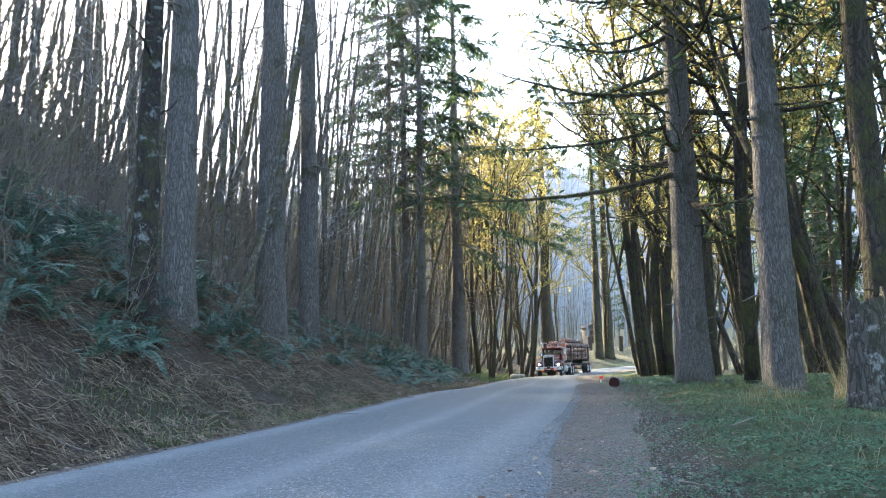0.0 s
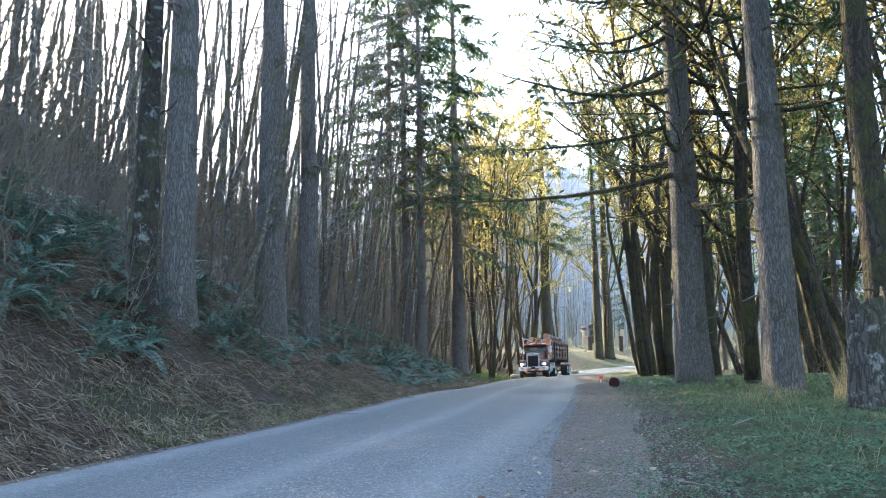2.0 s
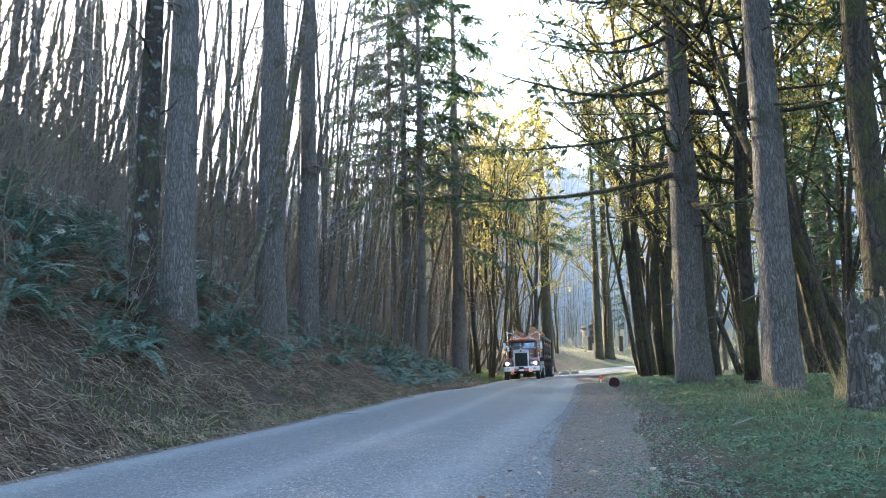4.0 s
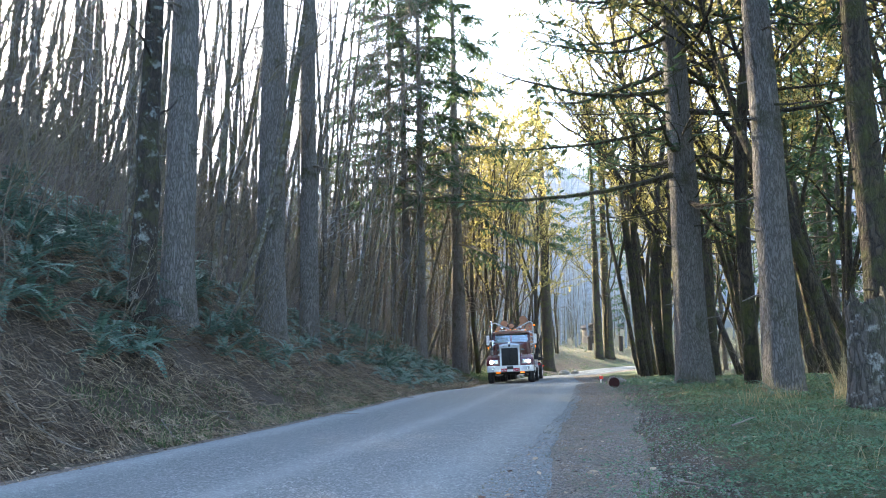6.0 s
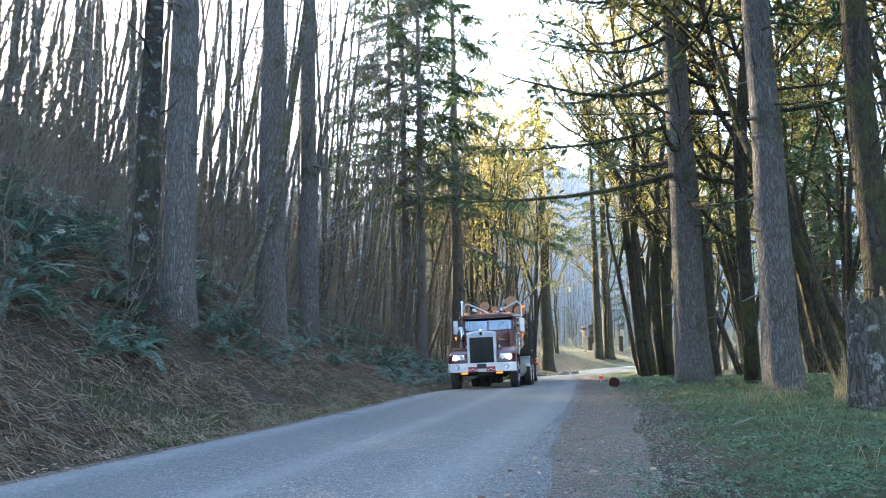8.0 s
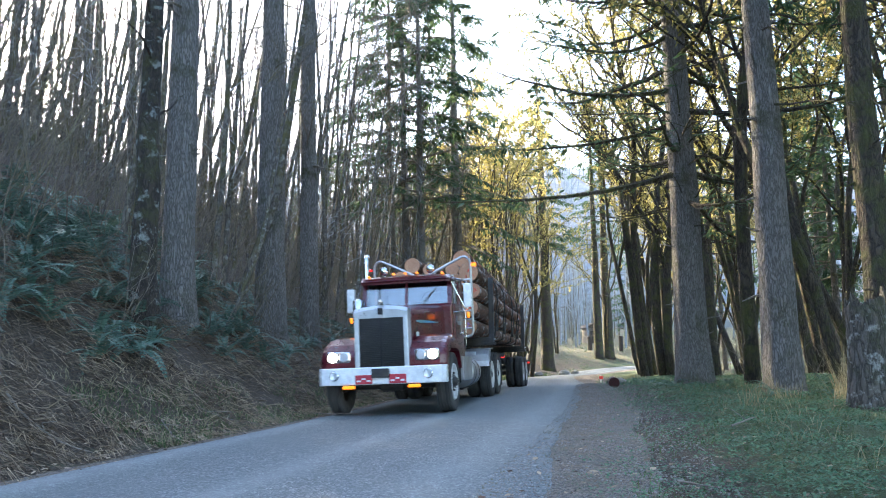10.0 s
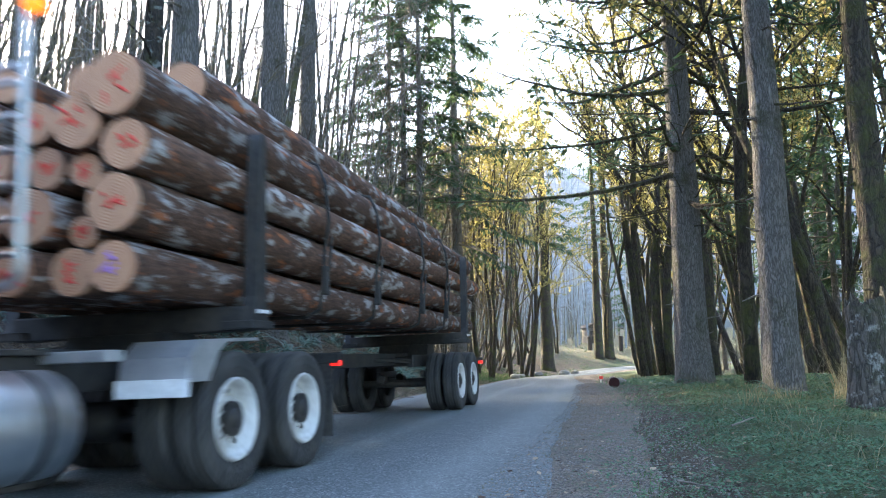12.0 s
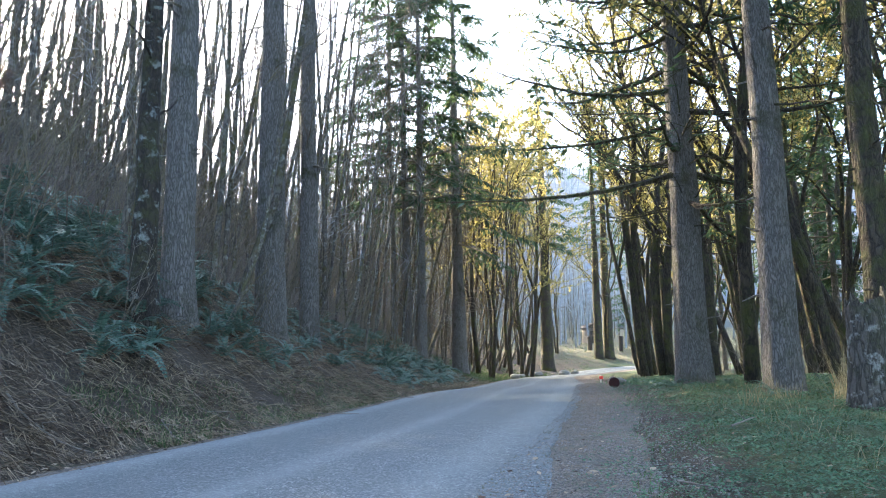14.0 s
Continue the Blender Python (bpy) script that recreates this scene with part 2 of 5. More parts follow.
def log_end_material():
    m, nt, b = mat("sawn_end", 0.8)
    v = coords(nt)
    w = nt.nodes.new("ShaderNodeTexWave")
    w.wave_type, w.rings_direction = "RINGS", "Y"
    w.inputs["Scale"].default_value, w.inputs["Distortion"].default_value = 14, 1.5
    nt.links.new(v, w.inputs["Vector"])
    c = ramp(nt, w.outputs["Fac"], [(0.1, (0.42, 0.19, 0.10)), (0.8, (0.60, 0.36, 0.22))])
    c = mix(nt, ramp(nt, noise_fac(nt, v, 7, 5), [(0.4, (0, 0, 0)), (0.7, (0.6,) * 3)]), c, (0.40, 0.20, 0.12))
    nt.links.new(c, b.inputs["Base Color"])
    return m


M["glass"] = glass_material()
M["log_bark"] = log_bark_material()
M["log_end"] = log_end_material()
M["stone"] = two_scale("stone", (0.14, 0.13, 0.12), (0.32, 0.30, 0.27), (0.10, 0.11, 0.04), 0.9, 18, 2.5, 0.7)
M["weathered_wood"] = two_scale("weathered_wood", (0.12, 0.10, 0.085), (0.30, 0.27, 0.23), (0.10, 0.08, 0.06), 0.9, 14, 2, 0.5, (1, 1, 0.1))
M["dark_wood"] = two_scale("dark_wood", (0.03, 0.024, 0.02), (0.09, 0.07, 0.055), (0.05, 0.05, 0.03), 0.9, 14, 2, 0.5)


# ================= mesh tools =================
class Build:
    """Collects rings, strips and boxes for one mesh."""

    def __init__(self):
        self.v, self.f = [], []

    def tube(self, pts, radii, n=6, cap=True, jag=0.0):
        base, m = len(self.v), len(pts)
        ref = Vector((0.31, 0.17, 0.94))
        for i, p in enumerate(pts):
            d = (Vector(pts[min(i + 1, m - 1)]) - Vector(pts[max(i - 1, 0)])).normalized()
            if abs(d.dot(ref)) > 0.92:
                ref = Vector((0.9, 0.3, 0.1))
            a = d.cross(ref).normalized()
            c = d.cross(a)
            for k in range(n):
                w = 2 * math.pi * k / n
                r = radii[i] * (1 + (random.uniform(-jag, jag) if jag else 0))
                self.v.append(tuple(Vector(p) + (a * math.cos(w) + c * math.sin(w)) * r))
        for i in range(m - 1):
            for k in range(n):
                o = base + i * n
                self.f.append((o + k, o + (k + 1) % n, o + n + (k + 1) % n, o + n + k))
        if cap:
            self.f.append(tuple(base + k for k in range(n))[::-1])
            self.f.append(tuple(base + (m - 1) * n + k for k in range(n)))
        return self

    def blade(self, p, q, side, w0, w1=0.0):
        """A flat tapering blade from p to q."""
        o = len(self.v)
        p, q, side = Vector(p), Vector(q), Vector(side)
        self.v += [tuple(p - side * w0), tuple(p + side * w0)]
        if w1 > 0:
            self.v += [tuple(q + side * w1), tuple(q - side * w1)]
            self.f.append((o, o + 1, o + 2, o + 3))
        else:
            self.v.append(tuple(q))
            self.f.append((o, o + 1, o + 2))
        return self

    def leaf(self, c, along, across, l, w):
        o = len(self.v)
        c, along, across = Vector(c), Vector(along), Vector(across)
        self.v += [tuple(c), tuple(c + along * l * 0.5 + across * w), tuple(c + along * l), tuple(c + along * l * 0.5 - across * w)]
        self.f.append((o, o + 1, o + 2, o + 3))
        return self

    def box(self, lo, hi, m=None):
        o = len(self.v)
        for z in (lo[2], hi[2]):
            for x, y in ((lo[0], lo[1]), (hi[0], lo[1]), (hi[0], hi[1]), (lo[0], hi[1])):
                p = Vector((x, y, z))
                self.v.append(tuple(m @ p if m else p))
        self.f += [tuple(o + k for k in q) for q in ((3, 2, 1, 0), (4, 5, 6, 7), (0, 1, 5, 4), (1, 2, 6, 5), (2, 3, 7, 6), (3, 0, 4, 7))]
        return self

    def mesh(self, name, material, smooth=False):
        me = bpy.data.meshes.new(name)
        me.from_pydata(self.v, [], self.f)
        me.materials.append(material)
        if smooth:
            me.polygons.foreach_set("use_smooth", [True] * len(me.polygons))
        me.update()
        return me


def part(name, build, material, parent, label="", smooth=False, kind=""):
    """Links one mesh under a thing or part; build is a Build, a bmesh or a finished mesh."""
    if isinstance(build, Build):
        me = build.mesh(name, material, smooth)
    elif isinstance(build, bpy.types.Mesh):
        me = build
    else:
        me = bpy.data.meshes.new(name)
        build.to_mesh(me)
        build.free()
        me.materials.append(material)
        if smooth:
            me.polygons.foreach_set("use_smooth", [True] * len(me.polygons))
    ob = new(name, me)
    ob.parent = parent
    return tagged(ob, label, kind=kind)


def thing(name, label, category, group="", m=None):
    ob = new(name)
    ob.empty_display_size = 0.3
    if m:
        ob.matrix_basis = m
    return tagged(ob, label, category, group)


rnd = random.Random(7)


def uni(a, b):
    return rnd.uniform(a, b)


# ================= the road's line =================
def spline(pts, step=0.5):
    out = []
    for i in range(len(pts) - 1):
        p0, p1, p2, p3 = (np.array(pts[min(max(i + k, 0), len(pts) - 1)], float) for k in (-1, 0, 1, 2))
        n = max(2, int(np.linalg.norm(p2 - p1) / step))
        for k in range(n):
            t = k / n
            out.append(0.5 * (2 * p1 + (p2 - p0) * t + (2 * p0 - 5 * p1 + 4 * p2 - p3) * t * t + (3 * p1 - p0 - 3 * p2 + p3) * t ** 3))
    out.append(np.array(pts[-1], float))
    return np.array(out)


# the line that the truck's middle follows, from behind the camera into the bend
LANE = spline([(-26.5, -58), (-16.6, -34), (-9.6, -14), (-4.3, 1.15), (-2.5, 8.2), (-0.75, 16.0), (0.95, 25.5), (2.2, 32.0), (3.45, 41),
               (5.5, 55), (7.4, 65), (9.9, 75), (13.3, 85), (16.8, 92), (25, 99.5), (40, 105), (62, 107), (95, 104), (140, 93), (200, 72)])
LEN = np.concatenate([[0], np.cumsum(np.linalg.norm(np.diff(LANE, axis=0), axis=1))])
ZERO = LEN[np.argmin(np.hypot(LANE[:, 0] + 4.3, LANE[:, 1] - 1.15))]
TAN = np.gradient(LANE, axis=0)
TAN /= np.linalg.norm(TAN, axis=1)[:, None]
EDGE_L, EDGE_R, SHOULDER = -1.35, 3.40, 4.55


def lane_at(a):
    """The lane's place and heading, a metres of road from its mark beside the camera."""
    s = np.clip(a + ZERO, 0, LEN[-1])
    return np.array([np.interp(s, LEN, LANE[:, 0]), np.interp(s, LEN, LANE[:, 1])])


def off_lane(x, y):
    """How far points lie to the right of the lane, and how far along it."""
    x, y = np.atleast_1d(np.asarray(x, float)), np.atleast_1d(np.asarray(y, float))
    off, s = np.empty(x.shape), np.empty(x.shape)
    for i in range(0, len(x), 20000):
        dx, dy = x[i:i + 20000, None] - LANE[None, :, 0], y[i:i + 20000, None] - LANE[None, :, 1]
        d2 = dx * dx + dy * dy
        k = np.argmin(d2, axis=1)
        r = np.arange(len(k))
        cross = dx[r, k] * TAN[k, 1] - dy[r, k] * TAN[k, 0]
        off[i:i + 20000] = np.sign(cross) * np.sqrt(d2[r, k])
        s[i:i + 20000] = LEN[k] - ZERO
    return off, s


def smooth(a, b, x):
    t = np.clip((x - a) / (b - a), 0, 1)
    return t * t * (3 - 2 * t)


def road_level(y):
    return -0.0185 * np.clip(y - 20, 0, 62) * smooth(16, 34, y) + 0.75 * smooth(86, 108, y)


BANK_Y, BANK_H = (-40, 4, 12, 18, 24, 32, 45, 58, 75), (2.6, 2.6, 2.6, 2.25, 1.75, 1.5, 1.15, 0.75, 0.3)
# the slope beside the camera, out of view, is steepened to shade the road
SLOPE_Y, SLOPE_K = (-60, 10, 25, 55, 70, 82, 92, 105, 130), (0.72, 0.68, 0.64, 0.62, 0.58, 0.46, 0.27, 0.12, 0.06)


def height(x, y, rough=True):
    """The ground's height."""
    x, y = np.atleast_1d(np.asarray(x, float)), np.atleast_1d(np.asarray(y, float))
    off, s = off_lane(x, y)
    z = road_level(y) + 0.02 * np.clip(off - 1.0, -2.4, 3.5)
    d = np.clip(EDGE_L - 0.25 - off, 0, None)
    bank = np.interp(y, BANK_Y, BANK_H) * smooth(0.0, 4.2, d)
    hill = np.interp(y, SLOPE_Y, SLOPE_K) * np.clip(d - 3.2, 0, None)
    hill = 120 * np.tanh(hill / 120)
    left = bank + hill
    right = 0.10 * smooth(4.5, 6.0, off) + 0.03 * np.clip(off - 12, 0, 60)
    z = z + np.where(off < 0, left, right * smooth(4.4, 5.5, off))
    # beyond the bend the ground rises to the camp and then to the far hill
    beyond = np.where(off < 0, np.clip(-off - 2, 0, None), 0) * smooth(70, 95, y)
    z = z + 0.55 * smooth(1.0, 9.0, beyond) + 0.03 * np.clip(beyond - 10, 0, 90)
    crest = 68 + 34 * smooth(-60, 60, x) + 14 * np.sin(x * 0.021 + 1.0) + 7 * np.sin(x * 0.063)
    z = z + crest * np.tanh(np.clip(y - 175 - 0.10 * np.abs(x), 0, 900) * 0.45 / crest)
    if rough:
        free = np.maximum(smooth(0.1, 1.5, EDGE_L - off), smooth(0.1, 1.5, off - SHOULDER))
        n = np.array([noise.noise((a * 0.9, b * 0.9, 3.0)) * 0.6 + noise.noise((a * 2.7, b * 2.7, 8.0)) * 0.3 for a, b in zip(x, y)])
        z = z + n * 0.16 * free
    return z


def z_at(x, y):
    return float(height(x, y)[0])


# ================= ground, road, shoulder =================
def graded(lo, hi, fine_lo, fine_hi, step, grow):
    """Coordinates that are close together in the middle and wider outward."""
    mid = list(np.arange(fine_lo, fine_hi, step))
    out, g = [mid[0]], step
    while out[0] > lo:
        g *= grow
        out.insert(0, out[0] - g)
    hi_side, g = [mid[-1]], step
    while hi_side[-1] < hi:
        g *= grow
        hi_side.append(hi_side[-1] + g)
    return np.array(out[:-1] + mid + hi_side[1:])


def build_ground():
    xs = graded(-700, 900, -14, 18, 0.26, 1.075)
    ys = graded(-500, 1100, 3, 40, 0.30, 1.06)
    gx, gy = np.meshgrid(xs, ys)
    x, y = gx.ravel(), gy.ravel()
    off, s = off_lane(x, y)
    z = height(x, y)
    z -= 0.07 * smooth(0, 0.35, off - EDGE_L) * smooth(0, 0.35, SHOULDER - off)
    nx = len(xs)
    i = np.arange((len(ys) - 1) * (nx - 1))
    k = (i // (nx - 1)) * nx + i % (nx - 1)
    me = bpy.data.meshes.new("ground")
    me.from_pydata(np.column_stack([x, y, z]).tolist(), [], np.column_stack([k, k + 1, k + nx + 1, k + nx]).tolist())
    turf = np.where(off > 0, 0.66, 0.0) * smooth(SHOULDER - 0.2, SHOULDER + 1.3, off) * (1 - 0.5 * smooth(9, 16, off))
    turf += np.where(off < 0, 0.36 * smooth(1.8, 0.4, EDGE_L - off) * (0.6 + 0.4 * smooth(12, 17, y)), 0)
    turf += 0.34 * smooth(86, 104, y)
    at = me.attributes.new("turf", "FLOAT", "POINT")
    at.data.foreach_set("value", turf.astype(np.float32))
    # how much of the painted haze the ground takes, growing with distance
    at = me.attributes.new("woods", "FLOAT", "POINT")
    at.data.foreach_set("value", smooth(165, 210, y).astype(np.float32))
    me.polygons.foreach_set("use_smooth", [True] * len(me.polygons))
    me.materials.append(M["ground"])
    tagged(new("ground", me), "forest floor of brown litter and moss, paled by painted haze far off", "ground", kind="structure")


def strip(name, lo, hi, cols, lift, material, label, category, tracks=False, ragged=0.0):
    v, f, tr = [], [], []
    ss = np.arange(-55, 190, 0.5)
    for i, a in enumerate(ss):
        p, q = lane_at(a), lane_at(a + 0.4)
        t = (q - p) / max(1e-6, np.linalg.norm(q - p))
        for c in range(cols + 1):
            o = lo + (hi - lo) * c / cols
            if name == "road":
                o += 0.36 * (c / cols) ** 2 * float(smooth(13, 5, a))
            if ragged and c in (0, cols):
                o += ragged * noise.noise((a * 0.7, c * 3.1, 1.5)) + ragged * 0.5 * noise.noise((a * 2.9, c, 7.0))
            x, y = p[0] + t[1] * o, p[1] - t[0] * o
            edge = 0.05 if c in (0, cols) else 0.0
            v.append((x, y, float(road_level(y) + 0.02 * np.clip(o - 1.0, -2.4, 3.5)) + lift - edge))
            w = 1.6 * math.exp(-((o + 0.95) / 0.30) ** 2) + 1.2 * math.exp(-((o - 1.15) / 0.22) ** 2) + 1.0 * math.exp(-((o - 2.75) / 0.3) ** 2)
            tr.append(w * 0.55)
    n = cols + 1
    for i in range(len(ss) - 1):
        for c in range(cols):
            k = i * n + c
            f.append((k, k + 1, k + n + 1, k + n))
    me = bpy.data.meshes.new(name)
    me.from_pydata(v, [], f)
    if tracks:
        at = me.attributes.new("track", "FLOAT", "POINT")
        at.data.foreach_set("value", np.array(tr, np.float32))
    me.materials.append(material)
    tagged(new(name, me), label, category, kind="structure")


build_ground()
strip("shoulder", EDGE_R - 0.5, SHOULDER, 6, 0.012, M["gravel"], "brown gravel and dirt verge of the road", "road shoulder", ragged=0.30)
strip("road_edge", EDGE_L - 0.35, EDGE_L + 0.3, 3, 0.010, M["gravel"], "dirt strip along the foot of the bank", "road shoulder", ragged=0.12)
strip("road", EDGE_L, EDGE_R, 28, 0.03, M["asphalt"], "worn grey asphalt road with pale wheel tracks", "road", tracks=True, ragged=0.34)


# ================= trees =================
def bent(p, d, length, n, wander, rise=0.0):
    """A crooked line of n steps from p along d, which turns up by rise on the way."""
    pts, d = [Vector(p)], Vector(d).normalized()
    for i in range(n):
        d = (d + Vector((uni(-wander, wander), uni(-wander, wander), uni(-wander, wander) + rise / n))).normalized()
        pts.append(pts[-1] + d * length / n)
    return pts, d


def taper(r0, r1, n):
    return [r0 + (r1 - r0) * i / (n - 1) for i in range(n)]


def trunk_build(h, r, lean=0.0, sides=14, flare=1.45, wander=0.012, steps=16):
    b, pts, rad = Build(), [], []
    x = y = 0.0
    for i in range(steps + 1):
        t = (i / steps) ** 1.35
        x += uni(-wander, wander) * h * 0.12 + lean * h * 0.02
        y += uni(-wander, wander) * h * 0.12
        pts.append(Vector((x * min(1, i / 3), y * min(1, i / 3), t * h - 0.45)))
        rad.append(r * ((1 - t) ** 0.85 * 0.96 + 0.04) * (1 + (flare - 1) * math.exp(-t * h / 0.55)))
    b.tube(pts, rad, sides, jag=0.045)
    return b, pts


def point_on(pts, z):
    for a, c in zip(pts, pts[1:]):
        if c.z >= z:
            return a.lerp(c, (z - a.z) / max(1e-6, c.z - a.z))
    return pts[-1].copy()


def needles(b, pts, size, dens):
    """Flat sprays of needles along a bough."""
    for a, c in zip(pts, pts[1:]):
        d = (c - a).normalized()
        side = d.cross(Vector((0, 0, 1)))
        if side.length < 0.05:
            continue
        side.normalize()
        for k in range(dens):
            p = a.lerp(c, rnd.random())
            for sgn in (-1, 1):
                w = (d * uni(0.35, 0.9) + side * sgn * uni(0.6, 1.0) + Vector((0, 0, uni(-0.75, 0.10)))).normalized()
                l = size * uni(0.55, 1.15)
                b.leaf(p, w, w.cross(Vector((uni(-.4, .4), uni(-.4, .4), 1))).normalized(), l, l * uni(0.07, 0.13))
                for j in (0.35, 0.65):
                    w2 = (w + d * uni(0.5, 0.9) * (1 if rnd.random() < 0.6 else -0.5) + Vector((0, 0, uni(-.5, .05)))).normalized()
                    b.leaf(p + w * l * j, w2, w2.cross(Vector((0, 0, 1))).normalized() if abs(w2.z) < 0.9 else side, l * 0.5, l * 0.055)


def fir(h, r, dead_lo, live_lo, boughs, reach, size, dens, label, group="tall firs", dead=26, stubs=24, moss_boughs=0, droop=-0.35, bark_mat="fir_bark", sides=14, pieces=False, fall=(-0.15, 0.3)):
    t = thing("fir_tree", label, "tree", group)
    tb, pts = trunk_build(h, r, sides=sides)
    trunk = part("trunk", tb, M[bark_mat], t, smooth=True)
    db = Build()
    for i in range(stubs):
        z = uni(1.0, min(h * 0.6, live_lo + 4))
        a = uni(0, 6.283)
        p = point_on(pts, z)
        d = Vector((math.cos(a), math.sin(a), uni(-0.3, 0.3)))
        q, _ = bent(p + d * r * 0.55, d, uni(0.18, 0.6), 2, 0.2)
        db.tube(q, taper(uni(0.018, 0.035), 0.012, 3), 5)
        if pieces:
            part("branch_stub", db, M[bark_mat], t)
            db = Build()
    for i in range(dead):
        z = uni(dead_lo, live_lo + 3)
        a = uni(0, 6.283)
        d = Vector((math.cos(a), math.sin(a), uni(-0.25, 0.15)))
        q, dd = bent(point_on(pts, z) + d * r * 0.4, d, min(reach, 4.0) * uni(0.35, 0.9), 5, 0.22, droop * 0.5)
        db.tube(q, taper(0.028, 0.006, 6), 5)
        for k in range(5):
            e = rnd.choice(q[2:])
            db.tube(bent(e, d + Vector((uni(-1, 1), uni(-1, 1), uni(-.5, .3))), uni(0.3, 1.0), 2, 0.2)[0], (0.010, 0.007, 0.003), 3, cap=False)
        if pieces:
            part("dead_branch", db, M["mossy_bark" if moss_boughs else "twig"], t, "bare dead branch")
            db = Build()
    if db.v:
        part("deadwood", db, M["twig"], t, "bare dead branches", kind="stuff")
    bb, nb = Build(), Build()
    for i in range(boughs):
        u = (i + rnd.random()) / boughs
        z = live_lo + (h - live_lo) * u * 0.98
        a = i * 2.399 + uni(-0.4, 0.4)
        l = reach * (1 - u) ** 0.75 * uni(0.7, 1.1) + 0.4
        d = Vector((math.cos(a), math.sin(a), uni(*fall)))
        q, _ = bent(point_on(pts, z), d, l, 6, 0.12 if pieces else 0.07, droop)
        bb.tube(q, taper((0.026 if pieces else 0.02) + 0.010 * l, 0.008, 7), 5 if pieces else 4, cap=False)
        needles(nb, q[1:], size, dens)
        for k in range(4):
            e = rnd.randint(2, 5)
            sd = (q[e] - q[e - 1]).normalized()
            sd = sd + sd.cross(Vector((0, 0, 1))) * uni(0.5, 1.0) * rnd.choice((-1, 1))
            q2, _ = bent(q[e], sd, l * uni(0.18, 0.34), 3, 0.08, droop)
            needles(nb, q2, size * 0.85, max(1, dens - 1))
        if pieces:
            bo = part("bough", bb, M["mossy_bark"], t)
            part("needle_spray", nb, M["needle"], bo, "dark green drooping needles", kind="stuff")
            bb, nb = Build(), Build()
    if bb.v:
        part("branchwork", bb, M["twig"], t, kind="stuff")
    if nb.v:
        part("crown", nb, M["needle"], t, "dark green drooping needles")
    return t


def alder(h, r, lean):
    t = thing("alder_tree", "slender bare alder with grey lichened bark leaning on the slope", "tree", "bare alders on the slope")
    tb, pts = trunk_build(h, r, lean=lean, sides=8, flare=1.25, wander=0.02, steps=12)
    part("trunk", tb, M["alder_bark"], t, smooth=True)
    cb = Build()
    for i in range(30):
        z = h * uni(0.28, 0.99)
        p = point_on(pts, z)
        a = uni(0, 6.283)
        l = uni(0.7, 1.0) * (0.9 + 2.3 * (1 - z / h))
        d = Vector((math.cos(a), math.sin(a), uni(0.35, 1.1)))
        q, _ = bent(p, d, l, 4, 0.18, 0.3)
        cb.tube(q, taper(0.020, 0.005, 5), 3, cap=False)
        for k in range(6):
            e = rnd.choice(q[1:])
            q2, _ = bent(e, d + Vector((uni(-1.1, 1.1), uni(-1.1, 1.1), uni(-.4, .8))), uni(0.3, 1.0), 2, 0.22)
            cb.tube(q2, (0.009, 0.006, 0.003), 3, cap=False)
            for j in range(4):
                e = rnd.choice(q2)
                w = d + Vector((uni(-1.3, 1.3), uni(-1.3, 1.3), uni(-.8, .8)))
                cb.blade(e, e + w.normalized() * uni(0.2, 0.6), Vector((uni(-1, 1), uni(-1, 1), uni(-.3, .3))).normalized(), 0.005)
    part("crown", cb, M["twig"], t, "bare twigs")
    return t


def moss_tufts(b, q, amount, size):
    """Tufts of moss and fern that stand on a limb and hang from it."""
    for a, c in zip(q, q[1:]):
        for k in range(amount):
            p = a.lerp(c, rnd.random())
            w = Vector((uni(-1, 1), uni(-1, 1), uni(-1.0, 0.7))).normalized()
            s = w.cross(Vector((uni(-1, 1), uni(-1, 1), uni(-1, 1)))).normalized()
            l = size * uni(0.5, 1.3)
            b.leaf(p, w, s, l, l * uni(0.14, 0.3))


def maple(h, r, stems, label, group="mossy maples", leafs=3, size=0.16, spread=0.30, depth=4, tips=0):
    t = thing("maple_tree", label, "tree", group)
    wood, limbs, leaf = Build(), Build(), Build()

    def grow(p, d, l, rr, level):
        n = 5
        q, dd = bent(p, d, l, n, 0.13 + 0.035 * level, 0.18 if level < 3 else -0.05)
        (wood if level == 0 else limbs).tube(q, taper(rr, rr * 0.66, n + 1), (10, 7, 5, 4, 3)[min(level, 4)], cap=level == 0, jag=0.08 if level < 2 else 0)
        if level >= 1:
            moss_tufts(leaf, q, leafs + (2 if level == 2 else 0), size * (1.0 if level < 3 else 0.8))
        if level >= depth:
            moss_tufts(leaf, q, tips, size * 1.2)
            return
        for k in range(2 if level == 0 else 3):
            side = Vector((uni(-1, 1), uni(-1, 1), uni(-0.15, 0.6)))
            grow(q[-1] if k == 0 else rnd.choice(q[2:]), dd + side * (0.45 + 0.28 * min(level, 2)), l * uni(0.55, 0.8), rr * uni(0.42, 0.62), level + 1)

    for s in range(stems):
        a = s * 6.283 / stems + uni(-.5, .5)
        d = Vector((math.cos(a) * spread, math.sin(a) * spread, 1))
        o = Vector((math.cos(a), math.sin(a), 0)) * r * (0.7 if stems > 1 else 0)
        grow(o + Vector((0, 0, -0.35)), d, h * 0.42 * uni(0.85, 1.15), r * uni(0.8, 1.1), 0)
    part("trunk", wood, M["mossy_bark"], t, smooth=True)
    part("branchwork", limbs, M["mossy_bark"], t, smooth=True, kind="stuff")
    part("moss", leaf, M["moss_leaf"], t, "yellow-green hanging moss")
    return t


def stand(x, y, turn=0.0, sink=0.0, rx=0.0, ry=0.0):
    return pose(x, y, z_at(x, y) - sink, rx, ry, turn)


